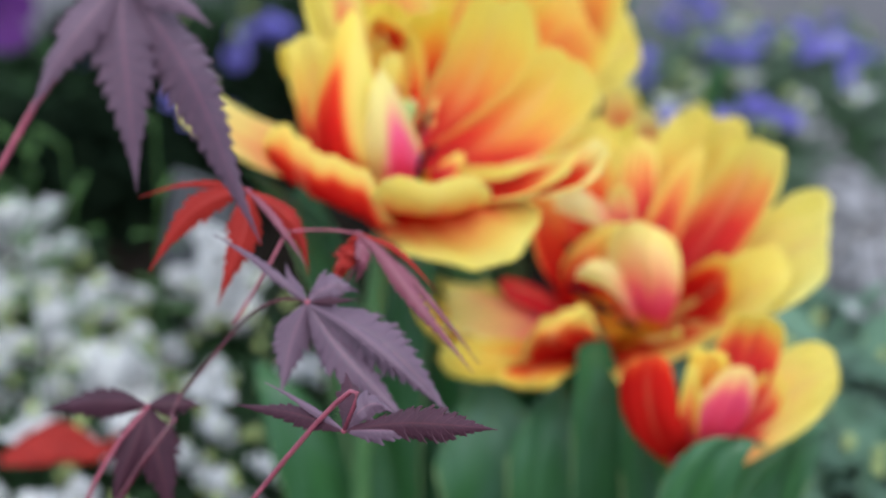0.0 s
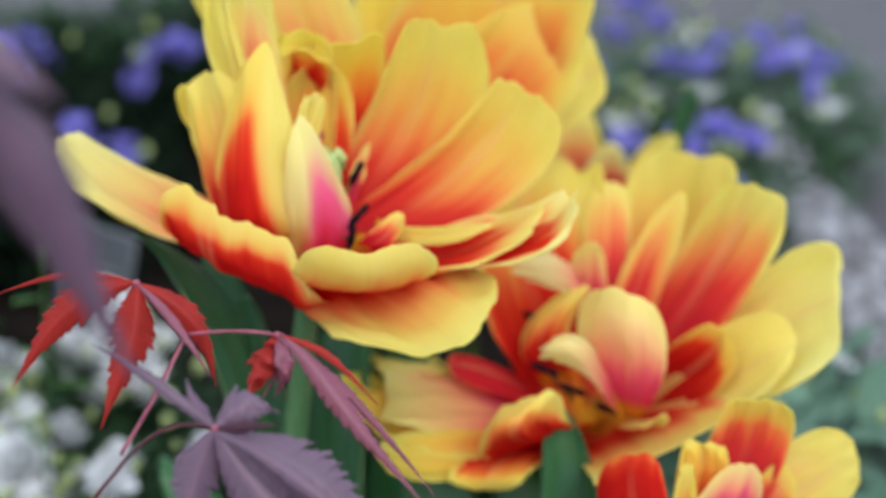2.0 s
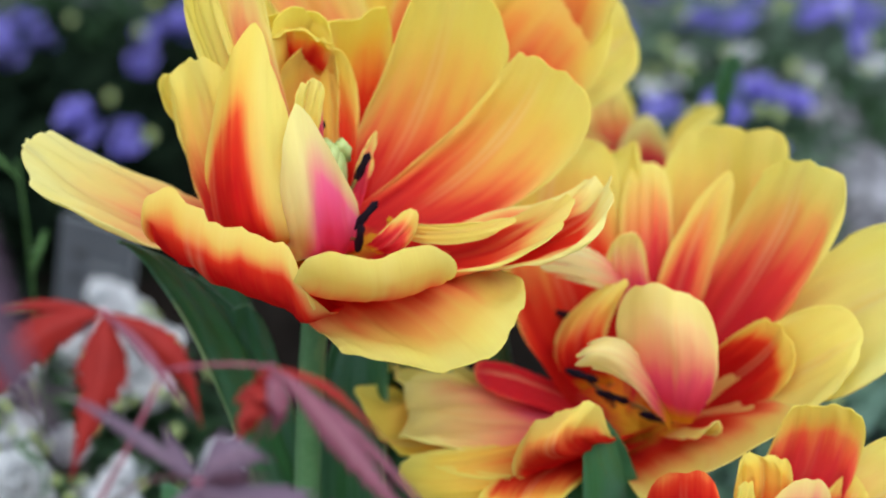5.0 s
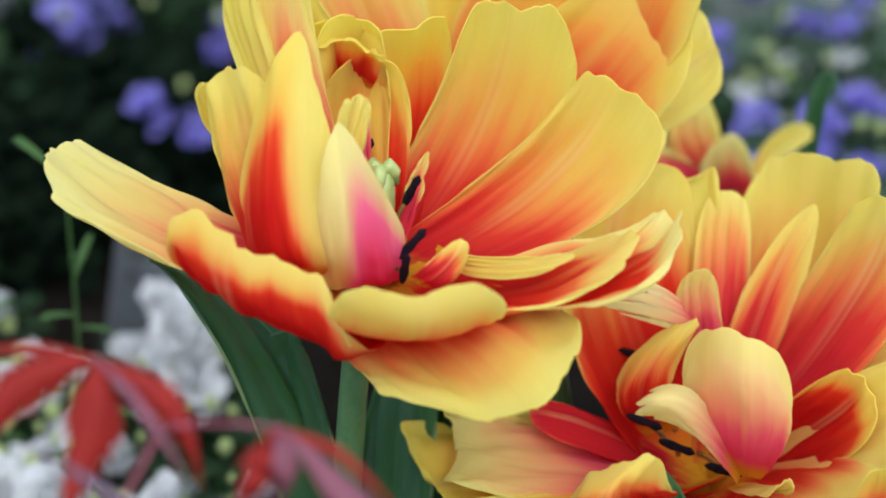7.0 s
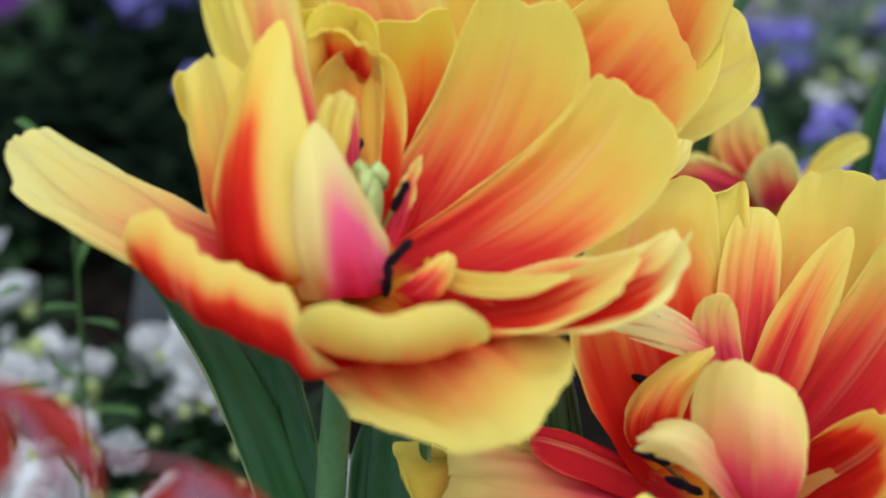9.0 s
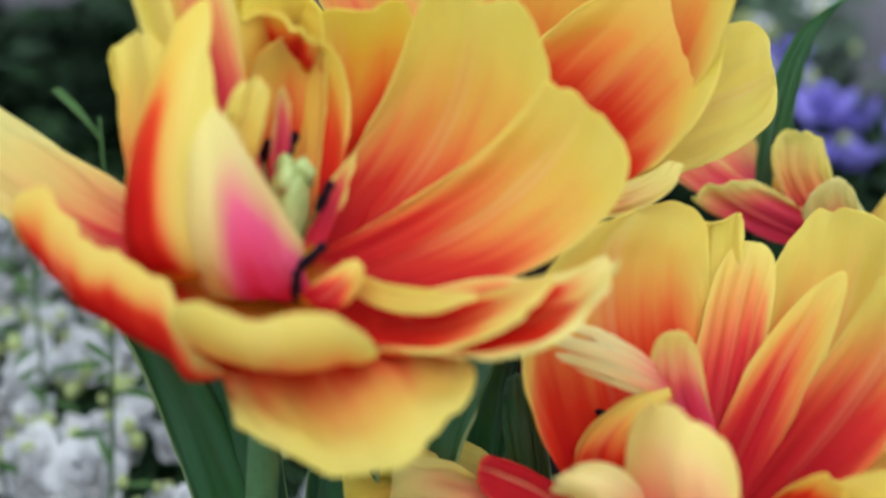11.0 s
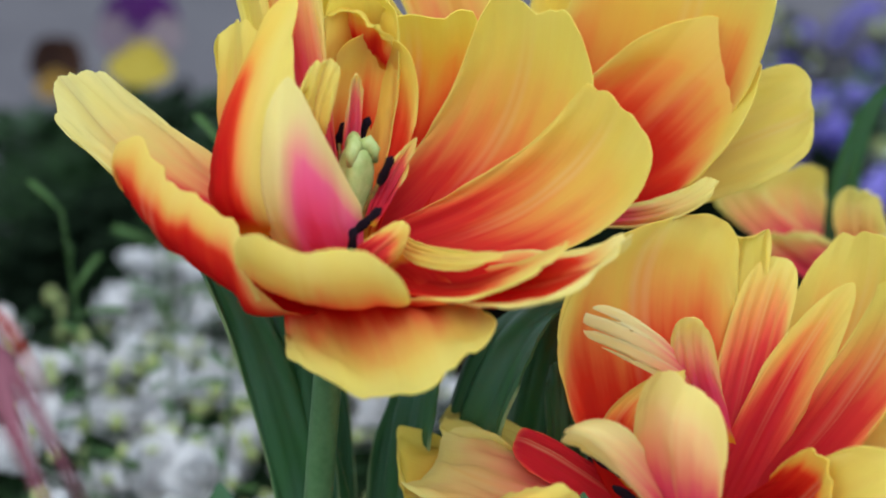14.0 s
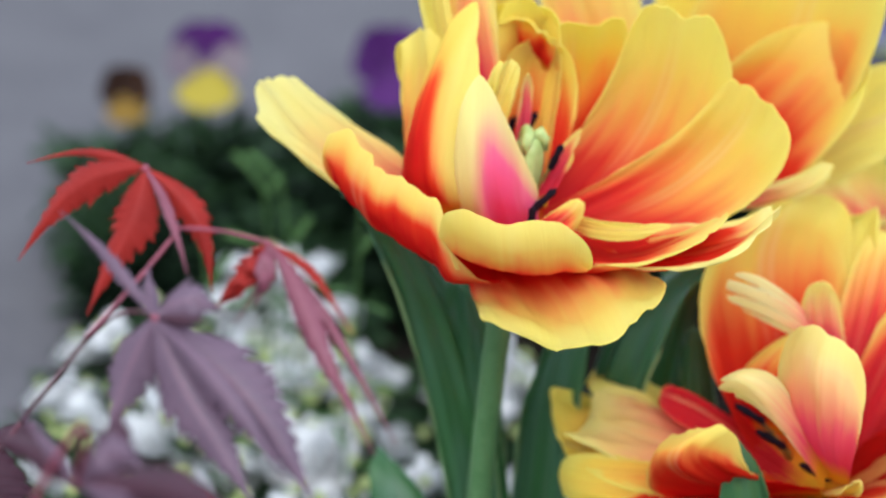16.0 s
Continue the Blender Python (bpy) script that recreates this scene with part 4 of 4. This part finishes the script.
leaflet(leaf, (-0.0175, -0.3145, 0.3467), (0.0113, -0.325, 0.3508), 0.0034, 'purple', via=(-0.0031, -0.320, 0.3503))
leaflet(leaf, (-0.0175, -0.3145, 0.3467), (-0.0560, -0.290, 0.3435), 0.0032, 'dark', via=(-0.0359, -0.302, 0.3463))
twig(maple, (-0.0565, -0.194, 0.3817), (-0.0484, -0.199, 0.3732), (-0.0422, -0.203, 0.3688), 0.0005)
twig(maple, (-0.0153, -0.205, 0.3691), (-0.0281, -0.204, 0.3702), (-0.0422, -0.203, 0.3688), 0.0005)
twig(maple, (-0.0422, -0.203, 0.3688), (-0.0507, -0.214, 0.3556), (-0.0611, -0.225, 0.3414), 0.0006)
twig(maple, (-0.0328, -0.239, 0.3573), (-0.0462, -0.232, 0.3539), (-0.0593, -0.229, 0.3422), 0.0005, OLD_TWIG)
twig(maple, (-0.0593, -0.229, 0.3422), (-0.0698, -0.228, 0.3283), (-0.0807, -0.227, 0.3139), 0.0006, OLD_TWIG)
twig(maple, (-0.0807, -0.227, 0.3139), (-0.0845, -0.233, 0.3079), (-0.0823, -0.24, 0.3101), 0.0007, OLD_TWIG)
twig(maple, (-0.0823, -0.24, 0.3101), (-0.1405, -0.245, 0.181), (-0.16, -0.25, -0.01), 0.0012, OLD_TWIG)
twig(maple, (-0.0175, -0.3145, 0.3467), (-0.0320, -0.306, 0.3385), (-0.1305, -0.245, 0.166), 0.0009)
leaf = maple_leaf(maple, "purple")
leaflet(leaf, (-0.071, -0.4, 0.531), (-0.071, -0.405, 0.472), 0.007, "purple")
leaflet(leaf, (-0.071, -0.4, 0.531), (-0.038, -0.385, 0.447), 0.0068, "purple")
leaflet(leaf, (-0.071, -0.4, 0.531), (-0.097, -0.41, 0.497), 0.005, "purple")
leaflet(leaf, (-0.071, -0.4, 0.531), (-0.048, -0.4, 0.518), 0.004, "purple")
twig(maple, (-0.071, -0.4, 0.531), (-0.17, -0.36, 0.30), (-0.16, -0.25, -0.01), 0.0012)
leaf = maple_leaf(maple, "purple")
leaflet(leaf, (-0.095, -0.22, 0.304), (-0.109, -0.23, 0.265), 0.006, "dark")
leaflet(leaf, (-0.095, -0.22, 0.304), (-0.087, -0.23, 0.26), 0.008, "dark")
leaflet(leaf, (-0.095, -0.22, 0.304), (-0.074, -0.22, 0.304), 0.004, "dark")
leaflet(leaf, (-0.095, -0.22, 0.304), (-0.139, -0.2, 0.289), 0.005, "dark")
twig(maple, (-0.095, -0.22, 0.304), (-0.14, -0.24, 0.2), (-0.16, -0.25, -0.01), 0.0010)


# ---- small plants ----
def petal_patch(verts, faces, centre, out, up, length, width, cup, rows=4, cols=4, wave=0.0, seed=0):
    """Adds one small curved petal or leaf to a mesh's lists."""
    side = out.cross(up).normalized()
    first = len(verts)
    for i in range(rows + 1):
        s = i / rows
        w = width * (0.30 + 0.70 * math.sin(min(1, s * 1.25) * math.pi / 2)) * (1 - max(0, s - 0.55) ** 2 * 3.2)
        for j in range(cols + 1):
            v = 2 * j / cols - 1
            ripple = wave * length * noise.noise(Vector((seed * 3.7, 2.2 * v, 2.2 * s)))
            verts.append(centre + out * (length * s) + side * (v * w) + up * (cup * length * (s * s + 0.5 * v * v * s) + ripple))
    for i in range(rows):
        for j in range(cols):
            a = first + i * (cols + 1) + j
            faces.append((a, a + 1, a + cols + 2, a + cols + 1))


def bloom_mesh(name, whorls, material, seed):
    """A small flower of several whorls; each whorl: petals, length, width, how steeply they stand (degrees), cup."""
    rng = random.Random(seed)
    verts, faces = [], []
    for count, length, width, steep, cup in whorls:
        turn = rng.uniform(0, 6.28)
        for k in range(count):
            a = turn + 2 * math.pi * k / count + rng.uniform(-0.2, 0.2)
            e = radians(steep + rng.uniform(-10, 10))
            out = Vector((math.cos(a) * math.cos(e), math.sin(a) * math.cos(e), math.sin(e)))
            up = Vector((-math.cos(a) * math.sin(e), -math.sin(a) * math.sin(e), math.cos(e)))
            petal_patch(verts, faces, out * 0.0012, out, up, length * rng.uniform(0.85, 1.15), width, cup * rng.uniform(0.5, 1.4), wave=0.28, seed=seed * 31 + k + steep)
    me = bpy.data.meshes.new(name)
    me.from_pydata(verts, [], faces)
    me.polygons.foreach_set("use_smooth", [True] * len(faces))
    me.materials.append(material)
    return me


def bud_mesh(material):
    bm = bmesh.new()
    bmesh.ops.create_uvsphere(bm, u_segments=9, v_segments=7, radius=0.0042)
    for v in bm.verts:
        v.co.z *= 1.35
        v.co.x *= 1 + 0.12 * math.sin(5 * math.atan2(v.co.y, v.co.x))
    me = bpy.data.meshes.new("bud")
    bm.to_mesh(me)
    bm.free()
    me.polygons.foreach_set("use_smooth", [True] * len(me.polygons))
    me.materials.append(material)
    return me


WHITE_BLOOMS = [bloom_mesh("blossom", ((7, 0.0130, 0.0060, 4, 0.20), (7, 0.0120, 0.0056, 28, 0.35), (6, 0.0098, 0.0048, 50, 0.40), (5, 0.0070, 0.0038, 72, 0.40)), WHITE, k) for k in range(5)]
WHITE_BELLS = [bloom_mesh("blossom", ((5, 0.0130, 0.0066, 50, -0.20), (6, 0.0110, 0.0052, 68, 0.10)), WHITE, 20 + k) for k in range(3)]
BLUE_BLOOMS = [bloom_mesh("blossom", ((5, 0.0150, 0.0078, 20, 0.22), (4, 0.0110, 0.0060, 50, 0.30)), BLUE, 40 + k) for k in range(4)]
GREEN_BUD = bud_mesh(BUD)


def set_part(parent, name, mesh, place, axis, size=1.0, spin=0.0):
    """A part at a place in the thing's own space, its z turned to axis."""
    ob = new(name, mesh)
    ob.parent = parent
    ob.matrix_basis = Matrix.Translation(place) @ Vector(axis).to_track_quat("Z", "Y").to_matrix().to_4x4() @ Matrix.Rotation(spin, 4, "Z") @ Matrix.Scale(size, 4)
    return ob


def foliage(count, radius, low, high, length, width, seed, droop=0.3):
    rng = random.Random(seed)
    verts, faces = [], []
    for _ in range(count):
        a, r = rng.uniform(0, 6.28), radius * math.sqrt(rng.random())
        z = low + (high - low) * rng.random() ** 0.8 * (1 - 0.4 * (r / radius) ** 2)
        b = a + rng.uniform(-1.4, 1.4)
        e = rng.uniform(-0.4, 1.1)
        out = Vector((math.cos(b) * math.cos(e), math.sin(b) * math.cos(e), math.sin(e)))
        up = Vector((-math.cos(b) * math.sin(e), -math.sin(b) * math.sin(e), math.cos(e)))
        size = rng.uniform(0.6, 1.3)
        petal_patch(verts, faces, Vector((r * math.cos(a), r * math.sin(a), z)), out, up, length * size, width * size, -droop * rng.random(), rows=3, cols=2, wave=0.1, seed=rng.random() * 99)
    return verts, faces


def sprays(tips, seed, radius=0.0007):
    """Thin stalks from the plant's foot to its tips, as one mesh's lists."""
    rng = random.Random(seed)
    verts, faces = [], []
    for tip in tips:
        foot = Vector((tip[0] * 0.25, tip[1] * 0.25, -0.004))
        mid = foot.lerp(Vector(tip), 0.5) + Vector((rng.uniform(-0.006, 0.006), rng.uniform(-0.006, 0.006), 0.008))
        v, f = tube(curve_points(foot, mid, tip, 6), [radius * k for k in (1.5, 1.4, 1.2, 1.1, 1.0, 0.8)], 5)
        faces += [tuple(i + len(verts) for i in g) for g in f]
        verts += v
    return verts, faces


def local(parent, name, lists, material, label=""):
    """A part built in the thing's own space."""
    ob = mesh_object(name, lists[0], lists[1], material)
    ob.parent = parent
    if label:
        ob["label"] = label
    return ob


def flowering_plant(name, label, category, group, seed, blooms, count, radius, height, leaves, leaf, leaf_size, buds=0, bud_place=0.012, size=1.0, face=None, bush=None):
    """A low bushy plant at the origin: stalks, foliage, blossoms and buds."""
    rng = random.Random(seed)
    root = thing(name, (0, 0, 0), label, category, group)
    tips = []
    for k in range(count):
        a, r = 2.4 * k + rng.uniform(-0.5, 0.5), radius * math.sqrt((k + 0.6) / count)
        tips.append(Vector((r * math.cos(a), r * math.sin(a), height * (1 - 0.25 * (r / radius) ** 2) * rng.uniform(0.82, 1.12))))
    bud_tips = []
    for k in range(buds):
        a, r = rng.uniform(0, 6.28), (bush or radius) * 0.9 * math.sqrt(rng.random())
        bud_tips.append(Vector((r * math.cos(a), r * math.sin(a), height * rng.uniform(0.75, 1.0) + bud_place * rng.random())))
    for tip in tips + bud_tips:
        local(root, "stalk", sprays([tip], seed), leaf)
    tagged(local(root, "foliage", foliage(leaves, bush or radius * 1.15, 0.004, height * 0.95, leaf_size[0], leaf_size[1], seed + 5), leaf), kind="stuff")
    for p in tips:
        tilt = Vector((p.x * 6 + rng.uniform(-0.4, 0.4), p.y * 6 - 0.35 + rng.uniform(-0.4, 0.4), 0.75)) if face is None else Vector(face) + Vector((rng.uniform(-0.3, 0.3), 0, rng.uniform(-0.3, 0.3)))
        set_part(root, "blossom", rng.choice(blooms), p, tilt, size * rng.uniform(0.7, 1.15), rng.uniform(0, 6.28))
    for p in bud_tips:
        set_part(root, "bud", GREEN_BUD, p, Vector((rng.uniform(-0.5, 0.5), rng.uniform(-0.5, 0.5), 1)), rng.uniform(0.45, 1.0))
    return root


def spread(kinds, places, seed):
    """Puts copies of the first-built plants at places; the first of each kind goes to the first places."""
    rng = random.Random(seed)
    for k, (x, y) in enumerate(places):
        m = Matrix.Translation((x, y, -0.004)) @ Matrix.Rotation(rng.uniform(0, 6.28), 4, "Z") @ Matrix.Scale(rng.uniform(0.88, 1.1), 4)
        if k < len(kinds):
            kinds[k].matrix_basis = m
        else:
            ob = copy_thing(kinds[k % len(kinds)], Matrix.Identity(4))
            ob.matrix_basis = m


whites = [flowering_plant("white_flower_plant", "bushy plant with ruffled white double blossoms over dark soil", "plant", "white flowers in the bed", 60 + k, WHITE_BLOOMS + WHITE_BLOOMS + WHITE_BELLS, 2 + k % 2, 0.020, 0.092, 230, GREEN, (0.017, 0.0026), 5, 0.014, 1.15, None, 0.044) for k in range(6)]
spread(whites, [(-0.213, 0.293), (-0.185, 0.306), (-0.218, 0.208), (-0.172, 0.136), (-0.108, 0.172), (-0.166, 0.264), (-0.191, 0.076), (-0.120, 0.110), (-0.080, 0.116), (-0.104, 0.325), (-0.216, 0.148), (-0.148, 0.176), (-0.172, 0.208), (-0.112, 0.222), (-0.122, 0.366), (-0.187, 0.342), (-0.136, 0.340), (-0.284, 0.309), (-0.250, 0.217), (-0.194, 0.236), (-0.244, 0.362), (-0.230, 0.325), (-0.214, 0.262), (-0.258, 0.270), (-0.300, 0.240), (-0.335, 0.330), (-0.300, 0.160), (-0.255, 0.105), (-0.290, 0.375), (-0.150, 0.045), (-0.060, 0.250), (-0.330, 0.270)], 6)

tall_white = flowering_plant("white_flower_plant", "taller bushy plant crowded with white double blossoms", "plant", "white flowers in the bed", 71, WHITE_BLOOMS, 7, 0.024, 0.108, 200, GREEN, (0.017, 0.0026), 3, 0.014, 1.25, None, 0.040)
tall_white.matrix_basis = Matrix.Translation((-0.124, 0.345, -0.004))
for x, y, turn in ((-0.275, 0.385, 2.1), (-0.243, 0.398, 4.0)):
    ob = copy_thing(tall_white, Matrix.Identity(4))
    ob.matrix_basis = Matrix.Translation((x, y, -0.004)) @ Matrix.Rotation(turn, 4, "Z")

# every second kind has leaves whose colour is darkened to stand for shade
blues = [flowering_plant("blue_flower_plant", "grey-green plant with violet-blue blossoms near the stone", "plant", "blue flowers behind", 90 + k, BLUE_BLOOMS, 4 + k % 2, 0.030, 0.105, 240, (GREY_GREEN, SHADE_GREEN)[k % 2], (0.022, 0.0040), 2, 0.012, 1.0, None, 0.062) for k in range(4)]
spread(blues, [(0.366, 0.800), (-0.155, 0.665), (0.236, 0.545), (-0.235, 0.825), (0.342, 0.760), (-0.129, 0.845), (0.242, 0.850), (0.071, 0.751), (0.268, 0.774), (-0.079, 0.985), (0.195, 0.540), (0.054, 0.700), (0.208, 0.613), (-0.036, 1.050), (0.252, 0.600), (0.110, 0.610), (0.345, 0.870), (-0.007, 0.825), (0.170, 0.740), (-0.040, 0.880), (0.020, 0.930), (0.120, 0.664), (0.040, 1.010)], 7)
pale = flowering_plant("cream_flower_plant", "grey-green plant with small cream blossoms among the blue ones", "plant", "cream flowers behind", 130, WHITE_BELLS, 4, 0.040, 0.085, 140, GREY_GREEN, (0.022, 0.0040), 4, 0.012, 0.85)
spread([pale], [(0.250, 0.745), (0.290, 0.840), (0.330, 0.700), (0.215, 0.690), (0.060, 0.840)], 11)


def herb(seed, material):
    """A low leafy clump of separate shoots."""
    rng = random.Random(seed)
    root = thing("green_herb", (0, 0, 0), "dense low dark green herb with no open flowers", "plant", "green herbs")
    tips = [Vector((0.05 * math.sqrt(k / 9) * math.cos(2.4 * k), 0.05 * math.sqrt(k / 9) * math.sin(2.4 * k), rng.uniform(0.05, 0.08))) for k in range(9)]
    for tip in tips:
        local(root, "stalk", sprays([tip], seed, 0.001), material)
    tagged(local(root, "foliage", foliage(620, 0.070, 0.002, 0.085, 0.021, 0.0055, seed), material), kind="stuff")
    return root


# the second clump's leaf colour already holds the shade of the shady places
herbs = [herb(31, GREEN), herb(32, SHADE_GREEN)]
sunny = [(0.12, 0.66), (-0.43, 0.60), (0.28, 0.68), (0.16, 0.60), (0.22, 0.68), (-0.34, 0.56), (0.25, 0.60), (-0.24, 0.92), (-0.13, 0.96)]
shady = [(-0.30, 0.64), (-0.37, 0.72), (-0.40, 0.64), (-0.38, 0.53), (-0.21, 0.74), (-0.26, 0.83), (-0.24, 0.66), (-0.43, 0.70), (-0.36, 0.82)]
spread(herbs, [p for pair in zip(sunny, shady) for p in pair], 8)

budding = [flowering_plant("budding_plant", "leafy plant with pale green-white buds beside the stone", "plant", "budding plants", 150 + k, WHITE_BELLS, 2, 0.050, 0.100, 80, BROAD, (0.034, 0.0105), 7, 0.02, 0.6) for k in range(2)]
spread(budding, [(0.245, 0.12), (0.255, 0.24), (0.235, 0.36), (0.215, 0.02)], 9)


def pansy_mesh(name, parts, material, seed):
    verts, faces = [], []
    for angle, length, width in parts:
        a = radians(angle)
        out, up = Vector((math.cos(a), math.sin(a), 0.12)).normalized(), Vector((0, 0, 1))
        petal_patch(verts, faces, out * 0.001, out, up, length, width, 0.10, rows=5, cols=6, wave=0.16, seed=seed + angle)
    me = bpy.data.meshes.new(name)
    me.from_pydata(verts, [], faces)
    me.polygons.foreach_set("use_smooth", [True] * len(faces))
    me.materials.append(material)
    return me


def pansy(place, height, label, upper, lower, seed):
    """A pansy: two upper petals, two at the sides and a broad lip, over toothed leaves."""
    root = thing("pansy", (*place, 0), label, "pansy", "pansies in the bed")
    top = Vector((0, 0, height))
    local(root, "stalk", sprays([top], seed, 0.0012), GREEN)
    tagged(local(root, "foliage", foliage(160, 0.055, 0.004, height * 0.75, 0.030, 0.0085, seed), GREEN), kind="stuff")
    face = Vector((0.35, -0.85, 0.40))
    head = set_part(root, "upper_petals", pansy_mesh("upper_petals", ((60, 0.031, 0.018), (118, 0.031, 0.018)), upper, seed), top, face, 0.68 if upper is PANSY_BROWN else 1.0)
    m = head.matrix_basis.copy()
    for name, parts, material in (("side_petals", ((10, 0.027, 0.015), (170, 0.027, 0.015)), {PANSY_YELLOW: PANSY_WHITE, PANSY_OCHRE: upper}.get(lower, lower)), ("lip", ((270, 0.031, 0.023),), lower)):
        ob = new(name, pansy_mesh(name, parts, material, seed))
        ob.parent = root
        ob.matrix_basis = m @ Matrix.Translation((0, 0, 0.0015))


pansy((-0.422, 0.655), 0.143, "pansy with purple upper petals and a yellow lip", PANSY_PURPLE, PANSY_YELLOW, 201)
pansy((-0.487, 0.660), 0.113, "dark brown and ochre pansy over green leaves", PANSY_BROWN, PANSY_OCHRE, 202)
pansy((-0.330, 0.775), 0.120, "dark purple pansy over green leaves", PANSY_PURPLE, PANSY_PURPLE, 203)


def sprig(foot, top, seed):
    """A tall thin shoot with a few narrow leaves."""
    rng = random.Random(seed)
    root = thing("green_sprig", (*foot, 0), "slender fresh green shoot with narrow leaves", "shoot", "green shoots")
    tip = Vector(top) - Vector((*foot, 0))
    pts = curve_points((0, 0, -0.005), tip * 0.5 + Vector((0.006, 0, 0)), tip, 10)
    local(root, "stalk", tube(pts, [0.0010 - 0.00005 * i for i in range(10)], 7), FRESH)
    for k in range(11):
        verts, faces = [], []
        p = pts[3 + int(k * 6 / 11)].lerp(pts[4 + int(k * 6 / 11)], rng.random())
        a = 2.2 * k + rng.uniform(-0.3, 0.3)
        e = rng.uniform(0.0, 0.9) if k < 8 else 1.2
        out = Vector((math.cos(a) * math.cos(e), math.sin(a) * math.cos(e), math.sin(e)))
        up = Vector((-math.cos(a) * math.sin(e), -math.sin(a) * math.sin(e), math.cos(e)))
        petal_patch(verts, faces, p, out, up, rng.uniform(0.013, 0.024), 0.0022, -0.35, rows=5, cols=2)
        local(root, "leaf", (verts, faces), FRESH)


sprig((-0.160, 0.205), (-0.139, 0.20, 0.258), 1)
sprig((-0.205, 0.255), (-0.199, 0.25, 0.222), 2)
sprig((-0.235, 0.300), (-0.231, 0.30, 0.212), 3)
sprig((-0.215, 0.200), (-0.222, 0.20, 0.215), 4)


def fallen_leaf(place, length, turn, label):
    """A dry leaf caught among the blossoms."""
    x, y, z = place
    c, d = math.cos(turn), math.sin(turn)
    root = thing("fallen_leaf", place, label, "leaf", "fallen leaves")
    at = lambda u, v, w: (x + u * c - v * d, y + u * d + v * c, z + w)  # noqa: E731
    under(root, surface("blade", at(-length / 2, 0, 0), at(0.004, 0, 0.004), at(length / 2, 0, -0.004), (-0.013 * d, 0.013 * c, 0.006), (0, 0, 0.004), MAPLE["red"], root=0.2, blunt=1.5, ruffle=0.002))
    verts, faces = tube(curve_points(at(-length / 2, 0, 0), at(-length * 0.65, 0.001, -0.003), at(-length * 0.8, 0, -0.01), 6), [0.0006] * 6, 6)
    under(root, mesh_object("stalk", verts, faces, TWIG))


fallen_leaf((-0.190, 0.105, 0.096), 0.060, 0.25, "red-brown dry leaf lying among the white blossoms")
fallen_leaf((-0.150, 0.120, 0.088), 0.040, -0.5, "small red-brown leaf caught between white blossoms")


# ---- plant label stuck in the soil ----
def rounded_plate(name, w, h, d, material):
    bm = bmesh.new()
    bmesh.ops.create_cube(bm, size=1.0)
    for v in bm.verts:
        v.co = Vector((v.co.x * w, v.co.y * d, v.co.z * h))
    bmesh.ops.bevel(bm, geom=list(bm.edges), offset=min(w, h, d) * 0.3, segments=2, affect="EDGES")
    me = bpy.data.meshes.new(name)
    bm.to_mesh(me)
    bm.free()
    me.materials.append(material)
    return new(name, me)


def plant_label():
    root = thing("plant_label", (-0.157, 0.385, 0.0), "grey plastic plant label stuck leaning in the soil", "plant label")
    root.rotation_euler = (radians(-6), radians(9), radians(-22))
    for name, w, hh, d, m, x, y, z in (
        ("plate", 0.046, 0.105, 0.0012, LABEL_GREY, 0, 0, 0.088), ("spike", 0.012, 0.06, 0.0012, LABEL_GREY, 0, 0.0018, 0.012),
        ("edge_strip", 0.0022, 0.105, 0.0016, LABEL_PALE, 0.0215, 0, 0.088), ("edge_strip", 0.043, 0.0022, 0.0016, LABEL_PALE, 0, 0, 0.1395),
        ("print_bar", 0.009, 0.006, 0.0008, LABEL_DARK, -0.010, -0.0009, 0.120), ("print_bar", 0.007, 0.007, 0.0008, LABEL_DARK, -0.011, -0.0009, 0.106),
        ("print_bar", 0.020, 0.0018, 0.0008, LABEL_PALE, 0.006, -0.0009, 0.116), ("print_bar", 0.018, 0.0018, 0.0008, LABEL_PALE, 0.006, -0.0009, 0.104),
    ):
        ob = rounded_plate(name, w, hh, d, m)
        ob.parent = root
        ob.location = (x, y, z)


plant_label()
